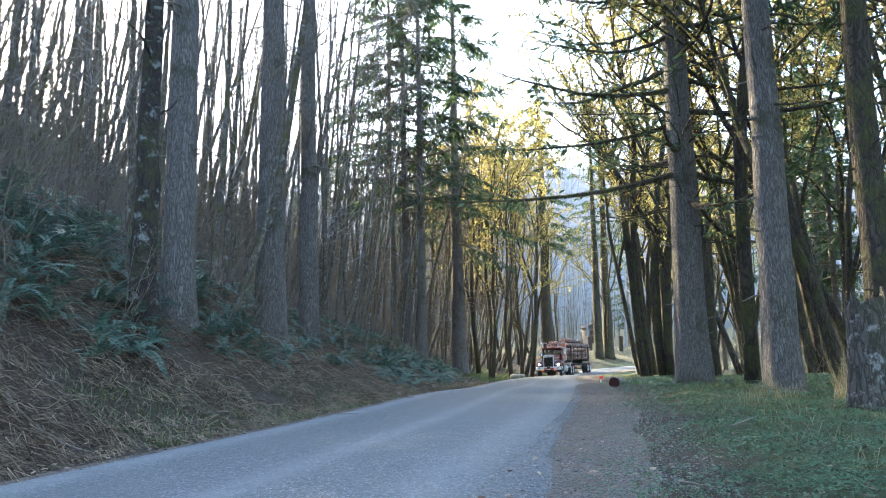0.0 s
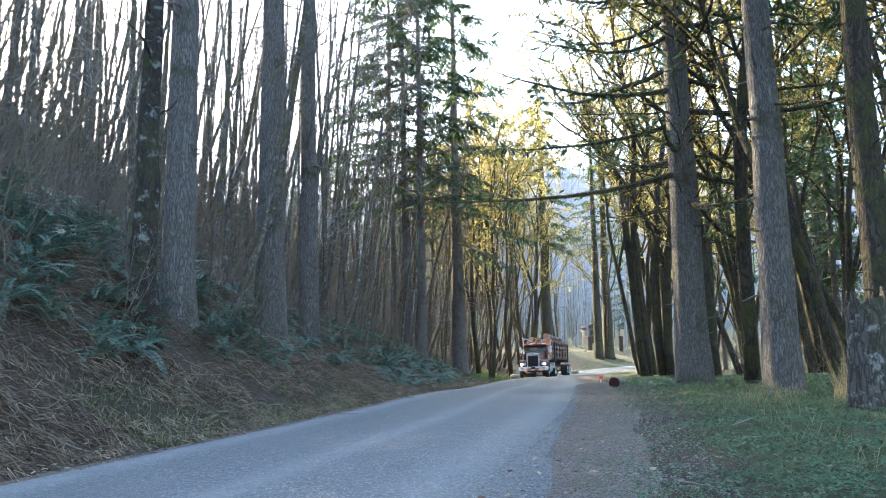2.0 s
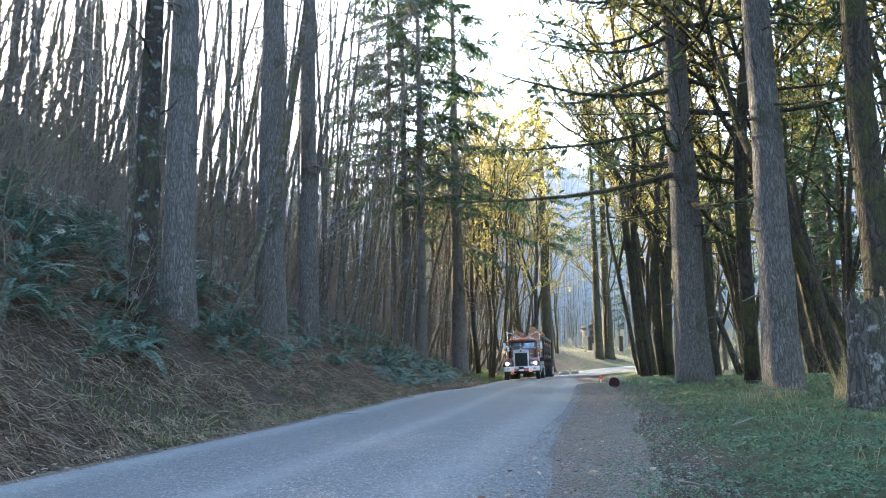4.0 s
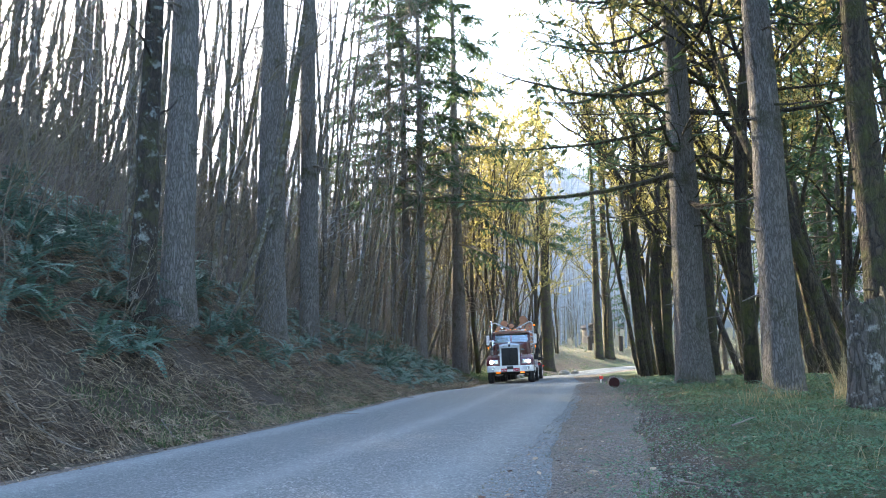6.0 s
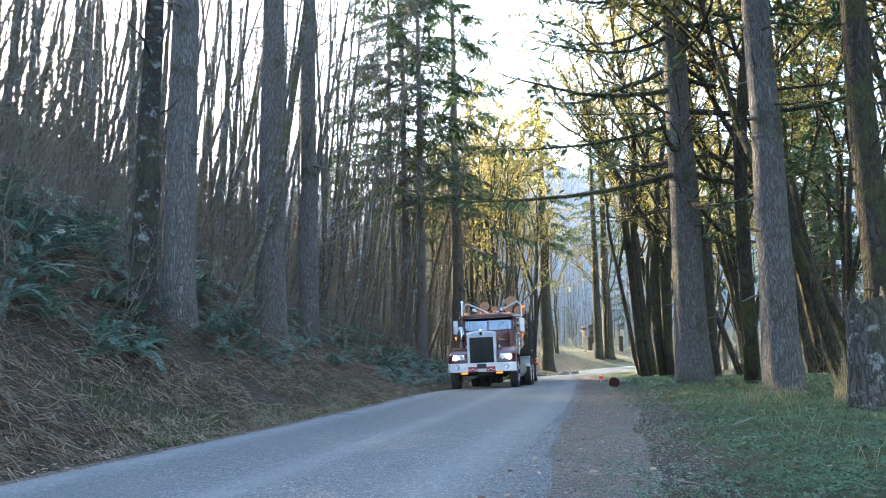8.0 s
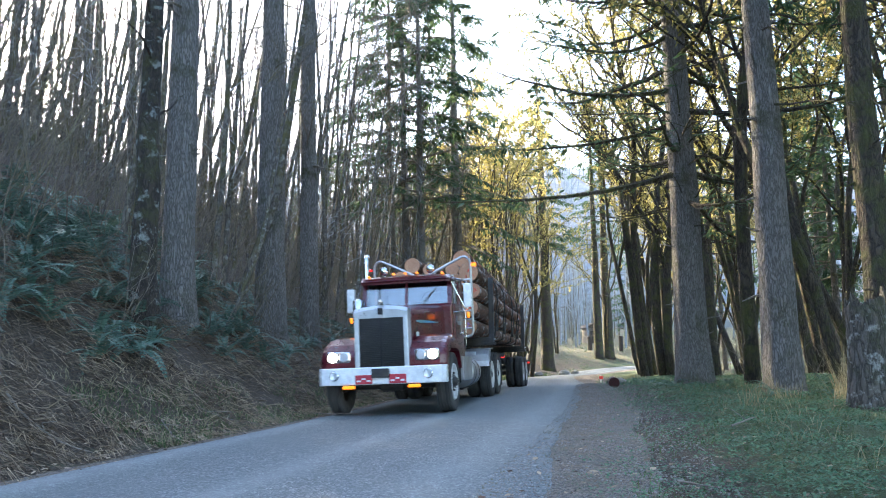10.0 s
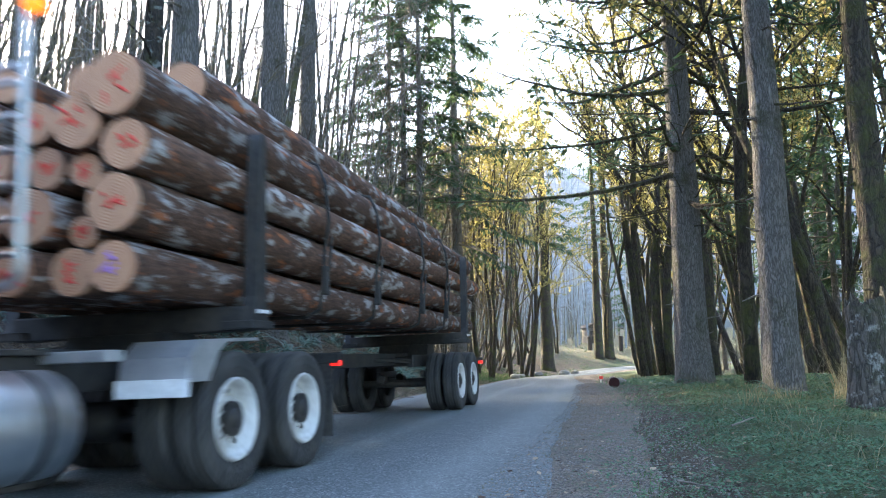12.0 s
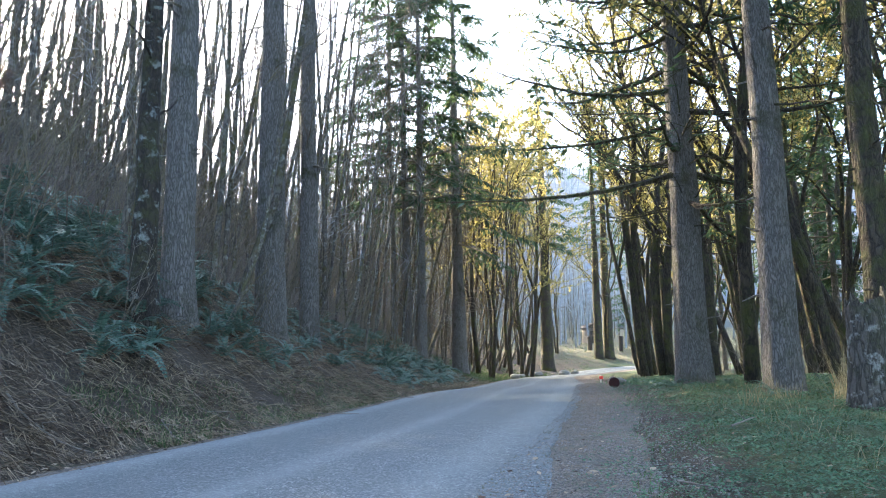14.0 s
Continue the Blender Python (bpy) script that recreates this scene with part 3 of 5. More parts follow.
# --- the large firs beside the road ---
def near_fir(x, y, r, dead_lo, live_lo, label, reach=3.4, boughs=34, dead=16, stubs=26, lean=0.0, dens=3, **kw):
    t = fir(27, r, dead_lo, live_lo, boughs, reach, 0.42, dens, label, "large firs by the road", dead=dead, stubs=stubs, sides=20, pieces=True, **kw)
    t.matrix_basis = stand(x, y, uni(0, 360), 0.0, 0, lean)
    return t


near_fir(-5.42, 16.0, 0.345, 6, 12, "large grey-barked fir trunk with short branch stubs on the fern bank", dead=8)
near_fir(-4.66, 21.0, 0.42, 7, 13, "thick fir trunk with ridged grey bark on the fern bank", dead=6)
near_fir(-4.12, 24.0, 0.31, 4, 13, "straight fir trunk with long bare lower branches above the bank", dead=14)
near_fir(6.57, 21.0, 0.45, 3.5, 4.8, "large dark fir with long mossy drooping boughs over the verge", droop=0.75, fall=(-0.75, -0.15), reach=7.0, boughs=70, dens=4, dead=34, moss_boughs=1, lean=-0.6)
near_fir(6.60, 15.5, 0.36, 4.5, 8.5, "tall straight fir trunk with furrowed grey bark in the grass", reach=4.5, dead=14, lean=-0.4, moss_boughs=1)
near_fir(7.50, 13.5, 0.27, 4, 7.5, "dark leaning fir trunk behind a broken stump", bark_mat="mossy_bark", reach=3.2, dead=10, lean=-1.2, moss_boughs=1)
for x, y, r in ((-2.98, 47.0, 0.22), (-2.19, 46.0, 0.28), (-1.30, 45.0, 0.29), (1.0, 52.0, 0.50)):
    t = fir(31, r, 3.5, 8.5, 62, 5.8, 0.62, 4, "tall roadside fir with bare lower trunk and dark crown", "firs at the bend", dead=30, sides=14)
    t.matrix_basis = stand(x, y, uni(0, 360))
for x, y, r in ((11.9, 92.0, 0.8), (20.4, 105.0, 0.62), (21.9, 106.0, 0.75), (12.6, 96, 0.35), (36, 74, 0.5), (47, 96, 0.6)):
    # mossy bark, its darker colour also standing for the shade on these trunks
    t = fir(36, r, 3, 14, 40, 4.5, 0.75, 3, "large red-brown fir trunk at the edge of the camp", "firs at the camp", dead=20, sides=12, bark_mat="mossy_bark")
    t.matrix_basis = stand(x, y, uni(0, 360))
far_firs = [fir(uni(22, 30), uni(0.22, 0.32), 2, lo, 58, 4.4, 1.0, 2, "dense dark green fir in the shade of the wood", "firs in the wood", dead=10, stubs=0, sides=9) for lo in (2.5, 5, 8)]
spots = [(27, 41), (22, 44), (29, 36), (25, 52), (31, 49), (35, 58), (29, 63), (41, 66), (24, 68), (52, 74), (40, 80),
         (62, 84), (38, 118), (52, 122), (66, 112), (30, 128), (75, 98), (44, 140), (26, 33), (34, 30), (-4, 150), (6, 158), (-22, 120),
         (14, 14), (19, 18), (26, 20), (13, 5), (20, 8), (16, -16), (24, -6),
         # unseen firs right of the camera, added to darken the truck's reflections
         (11, 1), (15, -3), (18, 2), (21, -12), (28, 3), (30, 12), (23, 14),
         # unseen firs behind the camera, both sides of the road, added to dim reflected sky
         (10, -31), (14, -26), (-9, -50), (12, -45),
         # the last three firs here, mostly hidden, are added to shade the camp lawn
         (-31, -42), (-22, -58), (-38, -24), (-6, 112), (1, 122), (-14, 104)]
for i, (x, y) in enumerate(spots):
    m = stand(x, y, uni(0, 360)) @ Matrix.Scale(uni(0.85, 1.15), 4)
    if i < 3:
        far_firs[i].matrix_basis = m
    else:
        copy_thing(far_firs[i % 3], m)

# --- the dark lichened tree on the bank ---
t = thing("mossy_tree", "dark crooked trunk spotted with pale lichen and moss", "tree")
tb, pts = trunk_build(15, 0.25, sides=14, wander=0.03)
part("trunk", tb, M["lichen_bark"], t, smooth=True)
lb = Build()
for i in range(16):
    a = uni(0, 6.283)
    d = Vector((math.cos(a), math.sin(a), uni(0, 0.7)))
    q, _ = bent(point_on(pts, uni(4, 12)), d, uni(0.8, 2.4), 5, 0.2, 0.3)
    lb.tube(q, taper(0.035, 0.006, 6), 5)
part("branchwork", lb, M["lichen_bark"], t, kind="stuff")
t.matrix_basis = stand(-5.31, 14.0, 40)

# --- bare alders on the slope ---
alders = [alder(uni(17, 23), uni(0.06, 0.12), uni(0.0, 0.75)) for k in range(9)]
placed, tries = [], 0
while len(placed) < 300 and tries < 9000:
    tries += 1
    y = uni(9, 120)
    d = 3.2 + 52 * rnd.random() ** 1.35
    a = lane_at(y)
    q = lane_at(y + 0.5) - a
    q /= np.linalg.norm(q)
    x, yy = a[0] - q[1] * (d + 1.4), a[1] + q[0] * (d + 1.4)
    if yy < 8 or x > 8 or (x < -14 and yy < 4) or math.hypot(x, yy) < 17:
        continue
    if any((x - px) ** 2 + (yy - py) ** 2 < 1.1 for px, py in placed) or any((x - px) ** 2 + (yy - py) ** 2 < 1.0 for px, py in ((-5.42, 16), (-4.66, 21), (-4.12, 24), (-5.31, 14))):
        continue
    placed.append((x, yy))
    m = stand(x, yy, uni(-40, 40), 0.1, uni(-5, 5), uni(-2, 8)) @ Matrix.Scale(uni(0.8, 1.15), 4)
    if len(placed) <= 9:
        alders[len(placed) - 1].matrix_basis = m
    else:
        copy_thing(alders[len(placed) % 9], m)

# bare alders on the slope behind the camera
for i, (x, y) in enumerate(((-15, -9), (-17, 0), (-21, -19), (-26, -29), (-20, 7), (-24, -8), (-30, -18), (-13, -4), (-19, -13), (-22, 1))):
    copy_thing(alders[i % 9], stand(x, y, uni(0, 360), 0.1, uni(-5, 5), uni(-2, 8)))

# --- mossy maples ---
mp = [maple(19, 0.22, 2, "mossy bigleaf maple with crooked limbs and hanging moss", leafs=9, size=0.18, spread=0.16),
      maple(17, 0.16, 3, "many-stemmed mossy maple with thin curving limbs", leafs=9, size=0.17, spread=0.2),
      maple(20, 0.19, 1, "tall thin mossy maple with a forked crown", leafs=9, size=0.18, spread=0.08),
      maple(19, 0.17, 2, "yellow-mossed maple with bare twigs at the bend", leafs=8, size=0.20, spread=0.14, tips=6)]
mspots = [(10.7, 42.0, 0), (11.9, 45.0, 2), (11.2, 40.0, 0), (10.25, 30.0, 2), (13.2, 35.0, 1), (7.96, 20.5, 2), (14.9, 30.0, 3), (15.6, 31.0, 2), (17.0, 36.0, 0), (12.5, 50, 3),
          (15.5, 56, 0), (16.8, 62, 3), (20, 60, 1), (18.5, 48, 0), (23, 47, 1), (24, 38, 2), (19.5, 33.0, 0), (13.0, 24.0, 1), (16.5, 24.5, 0), (11.5, 18.5, 2),
          (3.4, 58.5, 3), (2.6, 62, 2), (5.5, 66, 3), (7.0, 72.0, 3), (8.3, 76.5, 2), (4.2, 76, 3), (6.0, 84, 3), (8.5, 90, 3), (2.5, 70, 3), (11, 101, 3), (15, 106, 3),
          (22, 106, 0), (27, 72, 3), (26, 80, 0), (33, 88, 3), (21, 70, 3), (0.5, 82, 3), (-2, 92, 3), (5, 98, 3), (30, 108, 1), (37, 50, 1), (45, 45, 0), (17.5, 52, 2), (15.2, 55, 2), (6, -13, 2), (9, -22, 1), (4, -34, 2), (-2, -44, 0), (9.6, 18.6, 1)]
for i, (x, y, k) in enumerate(mspots):
    m = stand(x, y, uni(0, 360), 0.05, uni(-4, 4), uni(-4, 4)) @ Matrix.Scale(uni(0.95, 1.25) if x > 9 and 36 < y < 66 else uni(0.9, 1.2), 4)
    if i in (0, 1):
        mp[(0, 2)[i]].matrix_basis = m
    elif i == 4:
        mp[1].matrix_basis = m
    elif i == 6:
        mp[3].matrix_basis = m
    else:
        copy_thing(mp[k], m)


# --- the far wooded hill ---
def far_woods():
    b, c = Build(), Build()
    for i in range(1400):
        y = uni(118, 380)
        x = uni(-0.75, 0.9) * y
        o, s = off_lane(x, y)
        if abs(o[0]) < 10:
            continue
        z = float(height(x, y, False)[0])
        h = uni(13, 22)
        p, d = bent((x, y, z - 0.4), (uni(-.1, .1), uni(-.1, .1), 1), h, 4, 0.06)
        w = 0.10 + y * 0.0004
        b.tube(p, taper(w * 1.3, w * 0.35, 5), 4, cap=False)
        for k in range(16):
            a = uni(0, 6.283)
            e = p[1].lerp(p[4], rnd.random())
            q, _ = bent(e, (math.cos(a), math.sin(a), uni(0.4, 1.3)), uni(1.2, 3.6), 2, 0.2)
            b.tube(q, (w * 0.42, w * 0.3, w * 0.14), 3, cap=False)
            for j in range(3):
                f = q[rnd.randint(0, 2)]
                g = f + Vector((uni(-1.2, 1.2), uni(-1.2, 1.2), uni(0, 1.5)))
                b.blade(f, g, Vector((0.85, 0.4, 0.1)), w * 0.16)
    # the far trees carry painted haze in their twig colour
    part("far_woods", b, M["hazed_twig"], None, "bare trees on the far hillside, paled by painted haze", kind="stuff")["category"] = "woods"


far_woods()


def slope_woods():
    """The many thin alders higher up the slope."""
    b, fine = Build(), Build()
    for i in range(1150):
        a, d = uni(4, 125), 6 + 75 * rnd.random() ** 1.3
        p, q = lane_at(a), lane_at(a + 0.4)
        t = (q - p) / np.linalg.norm(q - p)
        x, y = p[0] - t[1] * d, p[1] + t[0] * d
        if math.hypot(x, y) < 20 or (y > 70 and d < 40):
            continue
        h = uni(13, 21)
        w, dd = bent((x, y, float(height(x, y, False)[0]) - 0.3), (uni(-.08, .16), uni(-.12, .12), 1), h, 6, 0.045)
        r = uni(0.06, 0.11)
        b.tube(w, taper(r, r * 0.2, 7), 5, cap=False)
        for k in range(18):
            e = w[1].lerp(w[3], rnd.random()) if k < 7 else w[3].lerp(w[6], rnd.random())
            c = uni(0, 6.283)
            d1 = Vector((math.cos(c), math.sin(c), uni(0.3, 1.3)))
            v, _ = bent(e, d1, uni(0.8, 2.6), 2, 0.2)
            fine.tube(v, (0.018, 0.012, 0.005), 3, cap=False)
            for j in range(7):
                f = v[rnd.randint(0, 2)]
                fine.blade(f, f + (d1 + Vector((uni(-1.2, 1.2), uni(-1.2, 1.2), uni(-.6, .8)))).normalized() * uni(0.4, 1.2), Vector((uni(-1, 1), uni(-1, 1), 0.2)).normalized(), 0.006)
    part("slope_woods", b, M["alder_bark"], None, "many thin bare alders up the slope", kind="stuff")["category"] = "woods"
    part("slope_twigs", fine, M["pale_twig"], None, "pale bare twigs of the alders up the slope", kind="stuff")["category"] = "woods"


slope_woods()


# ================= undergrowth =================
def beside(a, off):
    """A point off metres to the right of the lane, a metres along it."""
    p, q = lane_at(a), lane_at(a + 0.4)
    t = (q - p) / np.linalg.norm(q - p)
    return p[0] + t[1] * off, p[1] - t[0] * off


def heights(pts):
    p = np.array(pts)
    return height(p[:, 0], p[:, 1])


def frond_mesh(length, arch, wide):
    b = Build()
    n = 18
    mid = []
    for i in range(n + 1):
        u = i / n
        mid.append(Vector((0, length * (u - 0.12 * u * u), length * arch * (u * 1.15 - u * u * 1.35))))
    b.tube(mid[::3], taper(0.007, 0.002, len(mid[::3])), 3, cap=False)
    for i in range(1, n):
        u = i / n
        d = (mid[i + 1] - mid[i - 1]).normalized()
        w = wide * length * math.sin(min(1, u * 1.6 + 0.22) * 1.57) * (1 - u) ** 0.55
        for s in (-1, 1):
            dirn = (Vector((s, 0, -0.12)) + d * 0.35).normalized()
            b.leaf(mid[i], dirn, d, w * uni(0.85, 1.1), length / n * 0.46)
    return b.mesh("frond", M["fern_leaf"])


fronds = [frond_mesh(l, a, w) for l, a, w in ((0.95, 0.75, 0.17), (1.15, 0.6, 0.15), (0.8, 0.95, 0.19), (1.0, 0.4, 0.16))]


def fern(n=13, low=False):
    t = thing("sword_fern", "dark blue-green sword fern with arching fronds on the bank", "fern", "ferns on the bank")
    for k in range(n):
        o = part("frond", rnd.choice(fronds), None, t)
        o.matrix_basis = pose(0, 0, 0.02, uni(-12, 38) if not low else uni(-22, 10), uni(-16, 16), 360 * k / n + uni(-14, 14)) @ Matrix.Scale(uni(0.7, 1.1), 4)
    return t


ferns = [fern(13), fern(15), fern(11), fern(12, True)]
fern_spots = []
for k in range(3000):
    if len(fern_spots) >= 270:
        break
    a, d = (uni(5.5, 17), uni(2.0, 6.5)) if k % 5 < 3 else (uni(12, 42), uni(2.1, 8.5))
    if a > 24:
        d = uni(0.9, 5.0)
    x, y = beside(a, EDGE_L - d)
    if noise.noise((x * 0.35, y * 0.35, 2.0)) < -0.12 or any((x - p) ** 2 + (y - q) ** 2 < 0.16 for p, q in fern_spots):
        continue
    fern_spots.append((x, y))
fern_spots += [(6.0, 14.6), (7.3, 15.0), (6.3, 20.0), (7.2, 20.3), (5.8, 20.5), (8.3, 16.2), (6.7, 12.2), (7.3, 11.6), (5.9, 24.5), (7.6, 25.5), (-3.0, 46), (-0.5, 50.5), (0.6, 51), (-2.0, 44.6), (9.2, 19.0), (10.4, 22.0)]
fz = heights(fern_spots)
for i, ((x, y), z) in enumerate(zip(fern_spots, fz)):
    m = pose(x, y, z + (0.06 if x < 0 else -0.03), uni(-8, 8), 14 if x < 0 else 0, uni(0, 360)) @ Matrix.Scale(uni(0.75, 1.15) * (1.0 if x < 0 else 0.6), 4)
    if i < 4:
        ferns[i].matrix_basis = m
    else:
        copy_thing(ferns[i % 4], m)


def scatter(n, a0, a1, off0, off1, power=1.0):
    out = []
    for k in range(n):
        u = rnd.random() ** power
        out.append(beside(uni(a0, a1) if power == 1 else a0 + (a1 - a0) * u, uni(off0, off1)))
    return out


def stuff(name, b, material, label, category):
    ob = part(name, b, material, None, label, kind="stuff")
    ob["category"] = category


# dead bracken and straw that hangs down the bank
def straw():
    b = Build()
    pts = scatter(46000, 4, 46, EDGE_L - 5.2, EDGE_L - 0.25, 1.6)
    for (x, y), z in zip(pts, heights(pts)):
        if noise.noise((x * 0.8, y * 0.8, 5.0)) < -0.5:
            continue
        clump = noise.noise((x * 1.9, y * 1.9, 7.5))
        if clump < -0.22 and rnd.random() < 0.8:
            continue
        sway = 1.1 * noise.noise((x * 0.6, y * 0.6, 11.0))
        down = Vector((0.95, -0.25 + sway, -0.45)) + Vector((uni(-.45, .45), uni(-.6, .6), uni(-.25, .45)))
        l = uni(0.15, 0.75)
        p = Vector((x, y, z + uni(0.0, 0.08) + 0.16 * max(0.0, clump)))
        m = p + down.normalized() * l * 0.55 + Vector((0, 0, uni(0.0, 0.12)))
        q = p + down.normalized() * l
        q.z = m.z - uni(0.02, 0.22)
        s = Vector((uni(-1, 1), uni(-1, 1), uni(-.3, .3))).normalized()
        w = uni(0.003, 0.010)
        b.blade(p, m, s, w, w * 0.8)
        b.blade(m, q, s, w * 0.8)
    stuff("bank_litter", b, M["straw"], "dead bracken and straw hanging down the bank", "litter")


def low_green(name, n, area, lmin, lmax, width, material, label, up=1.0, thresh=-1.0, power=1.5, spread=0.6):
    b = Build()
    pts = scatter(n, *area, power)
    for (x, y), z in zip(pts, heights(pts)):
        if noise.noise((x * 0.55, y * 0.55, 9.0)) + 0.35 * noise.noise((x * 2.1, y * 2.1, 4.0)) < thresh:
            continue
        for k in range(2):
            d = Vector((uni(-spread, spread), uni(-spread, spread), up)).normalized()
            l = uni(lmin, lmax)
            s = d.cross(Vector((uni(-1, 1), uni(-1, 1), 0.1))).normalized()
            p = Vector((x + uni(-.03, .03), y + uni(-.03, .03), z - 0.01))
            m = p + d * l * 0.55
            b.blade(p, m, s, width, width * 0.8)
            b.blade(m, m + (d + Vector((d.x, d.y, -0.35)) * 1.2).normalized() * l * 0.5, s, width * 0.8)
    stuff(name, b, M[material], label, "grass")


def herbs():
    b = Build()
    pts = scatter(70000, 3.0, 34, SHOULDER - 0.75, SHOULDER + 8, 2.3)
    for (x, y), z in zip(pts, heights(pts)):
        if noise.noise((x * 0.7, y * 0.7, 1.0)) + 0.4 * noise.noise((x * 2.6, y * 2.6, 6.0)) < -0.5:
            continue
        o = float(off_lane(x, y)[0][0]) - SHOULDER
        if rnd.random() > 0.10 + 0.85 * float(smooth(-0.6, 1.4, o + 0.9 * noise.noise((x * 0.9, y * 0.9, 4.4)))):
            continue
        c = Vector((x, y, z + uni(0.005, 0.06)))
        for k in range(5):
            a = uni(0, 6.28)
            d = Vector((math.cos(a), math.sin(a), uni(-0.1, 0.7))).normalized()
            l = uni(0.010, 0.027) * (1 + 0.03 * y)
            b.leaf(c + Vector((uni(-.03, .03), uni(-.03, .03), uni(0, .02))), d, d.cross(Vector((0, 0, 1))).normalized(), l, l * 0.42)
    stuff("ground_herbs", b, M["herb"], "low green herbs and clover over the verge", "plants")


def dry_tuft(x, y, n, h):
    t = thing("dry_grass_tuft", "tall pale dried grass stems in the verge", "grass", "dry grass tufts")
    b = Build()
    for k in range(n):
        p = Vector((uni(-.16, .16), uni(-.16, .16), -0.02))
        d = Vector((uni(-.45, .45), uni(-.45, .45), 1)).normalized()
        q, _ = bent(p, d, h * uni(0.5, 1.1), 4, 0.1, -0.25)
        s = Vector((uni(-1, 1), uni(-1, 1), 0)).normalized()
        for i in range(4):
            b.blade(q[i], q[i + 1], s, 0.0045 * (1 - i * 0.2), 0.0045 * (0.8 - i * 0.19))
    part("stem", b, M["dry_grass"], t, kind="stuff")
    t.matrix_basis = stand(x, y)


def thicket(name, n, area, hmin, hmax, material, label, power=1.4, lean=0.25):
    """Bare saplings, vine maple and bramble."""
    b = Build()
    pts = scatter(n, *area, power)
    for (x, y), z in zip(pts, heights(pts)):
        h = uni(hmin, hmax)
        d = Vector((uni(-.5, .5) + lean, uni(-.5, .5), 1))
        q, _ = bent((x, y, z - 0.05), d, h, 5, 0.16, -0.1)
        r = 0.004 + 0.0032 * h
        b.tube(q, taper(r, r * 0.35, 6), 4, cap=False)
        for k in range(7):
            e = rnd.choice(q[1:])
            q2, _ = bent(e, d + Vector((uni(-1.4, 1.4), uni(-1.4, 1.4), uni(-.6, .7))), h * uni(0.12, 0.34), 2, 0.25)
            b.tube(q2, taper(r * 0.5, r * 0.2, 3), 3, cap=False)
            for j in range(3):
                e2 = rnd.choice(q2[1:])
                b.blade(e2, e2 + Vector((uni(-1, 1), uni(-1, 1), uni(-.4, 1))) * h * uni(0.05, 0.16), Vector((uni(-1, 1), uni(-1, 1), 0)).normalized(), r * 0.3)
    stuff(name, b, M[material], label, "shrubs")


def pebbles():
    b = Build()
    pts = scatter(15000, 3.0, 30, EDGE_R - 0.25, SHOULDER + 0.4, 1.9)
    for (x, y), z in zip(pts, heights(pts)):
        s = uni(0.004, 0.013)
        o = len(b.v)
        c = Vector((x, y, z + 0.030 + s * 0.3))
        for d in ((1, 0, 0), (0, 1, 0), (-1, 0, 0), (0, -1, 0), (0, 0, 0.7), (0, 0, -0.7)):
            b.v.append(tuple(c + Vector(d) * s * uni(0.6, 1.2)))
        b.f += [(o + i, o + (i + 1) % 4, o + 4) for i in range(4)] + [(o + (i + 1) % 4, o + i, o + 5) for i in range(4)]
    stuff("loose_gravel", b, M["stone"], "loose grey stones on the road's edge", "gravel")


def leaf_scraps():
    b = Build()
    pts = scatter(2600, 3.2, 34, EDGE_R - 0.2, SHOULDER + 4, 1.7) + scatter(2200, 4, 34, EDGE_L - 1.0, EDGE_L + 0.2, 1.5)
    for (x, y), z in zip(pts, heights(pts)):
        a = uni(0, 6.28)
        d = Vector((math.cos(a), math.sin(a), uni(-.2, .3)))
        l = uni(0.03, 0.085)
        b.leaf((x, y, z + 0.035), d, d.cross(Vector((0, 0, 1))).normalized() + Vector((0, 0, uni(-.4, .4))), l, l * uni(0.1, 0.4))
    stuff("leaf_scraps", b, M["straw"], "dry brown leaf scraps on the verge", "litter")


straw()
herbs()
low_green("verge_grass", 9000, (3.2, 36, SHOULDER - 0.3, SHOULDER + 9), 0.04, 0.16, 0.0035, "grass", "short green grass on the verge", 1.0, -0.1)
low_green("verge_straw", 2500, (4, 40, SHOULDER + 0.8, SHOULDER + 9), 0.10, 0.32, 0.003, "dry_grass", "thin dry grass among the herbs", 1.0, 0.05)
low_green("bank_grass", 5200, (9, 52, EDGE_L - 1.7, EDGE_L - 0.15), 0.06, 0.18, 0.0045, "grass", "green grass and moss at the foot of the bank", 1.0, -0.15)
low_green("bank_straw", 2600, (9, 60, EDGE_L - 2.0, EDGE_L - 0.1), 0.08, 0.25, 0.004, "dry_grass", "pale dry grass along the foot of the bank", 1.0, -0.1)
low_green("bend_grass", 5000, (45, 85, EDGE_L - 5.0, EDGE_L - 0.1), 0.12, 0.32, 0.010, "grass", "grass at the roadside near the bend", 1.0, -0.2)
low_green("camp_grass", 9000, (78, 150, EDGE_L - 34, EDGE_L - 1.0), 0.10, 0.30, 0.014, "grass", "lawn grass of the camp", 1.0, -0.05, 1.0)
low_green("camp_straw", 4500, (60, 120, EDGE_L - 22, EDGE_L - 0.4), 0.10, 0.35, 0.012, "dry_grass", "dry grass and leaves beyond the bend", 1.0, -0.1, 1.0)
thicket("camp_thicket", 420, (75, 140, EDGE_L - 60, EDGE_L - 14), 1.0, 3.5, "twig", "bare shrubs round the camp", 1.0, 0.0)
thicket("bank_thicket", 650, (5, 48, EDGE_L - 9, EDGE_L - 2.6), 0.5, 2.6, "twig", "bare saplings and bramble on the bank")
thicket("slope_thicket", 2600, (6, 75, EDGE_L - 34, EDGE_L - 5), 2.0, 6.5, "twig", "bare vine maple thicket on the slope", 1.2)
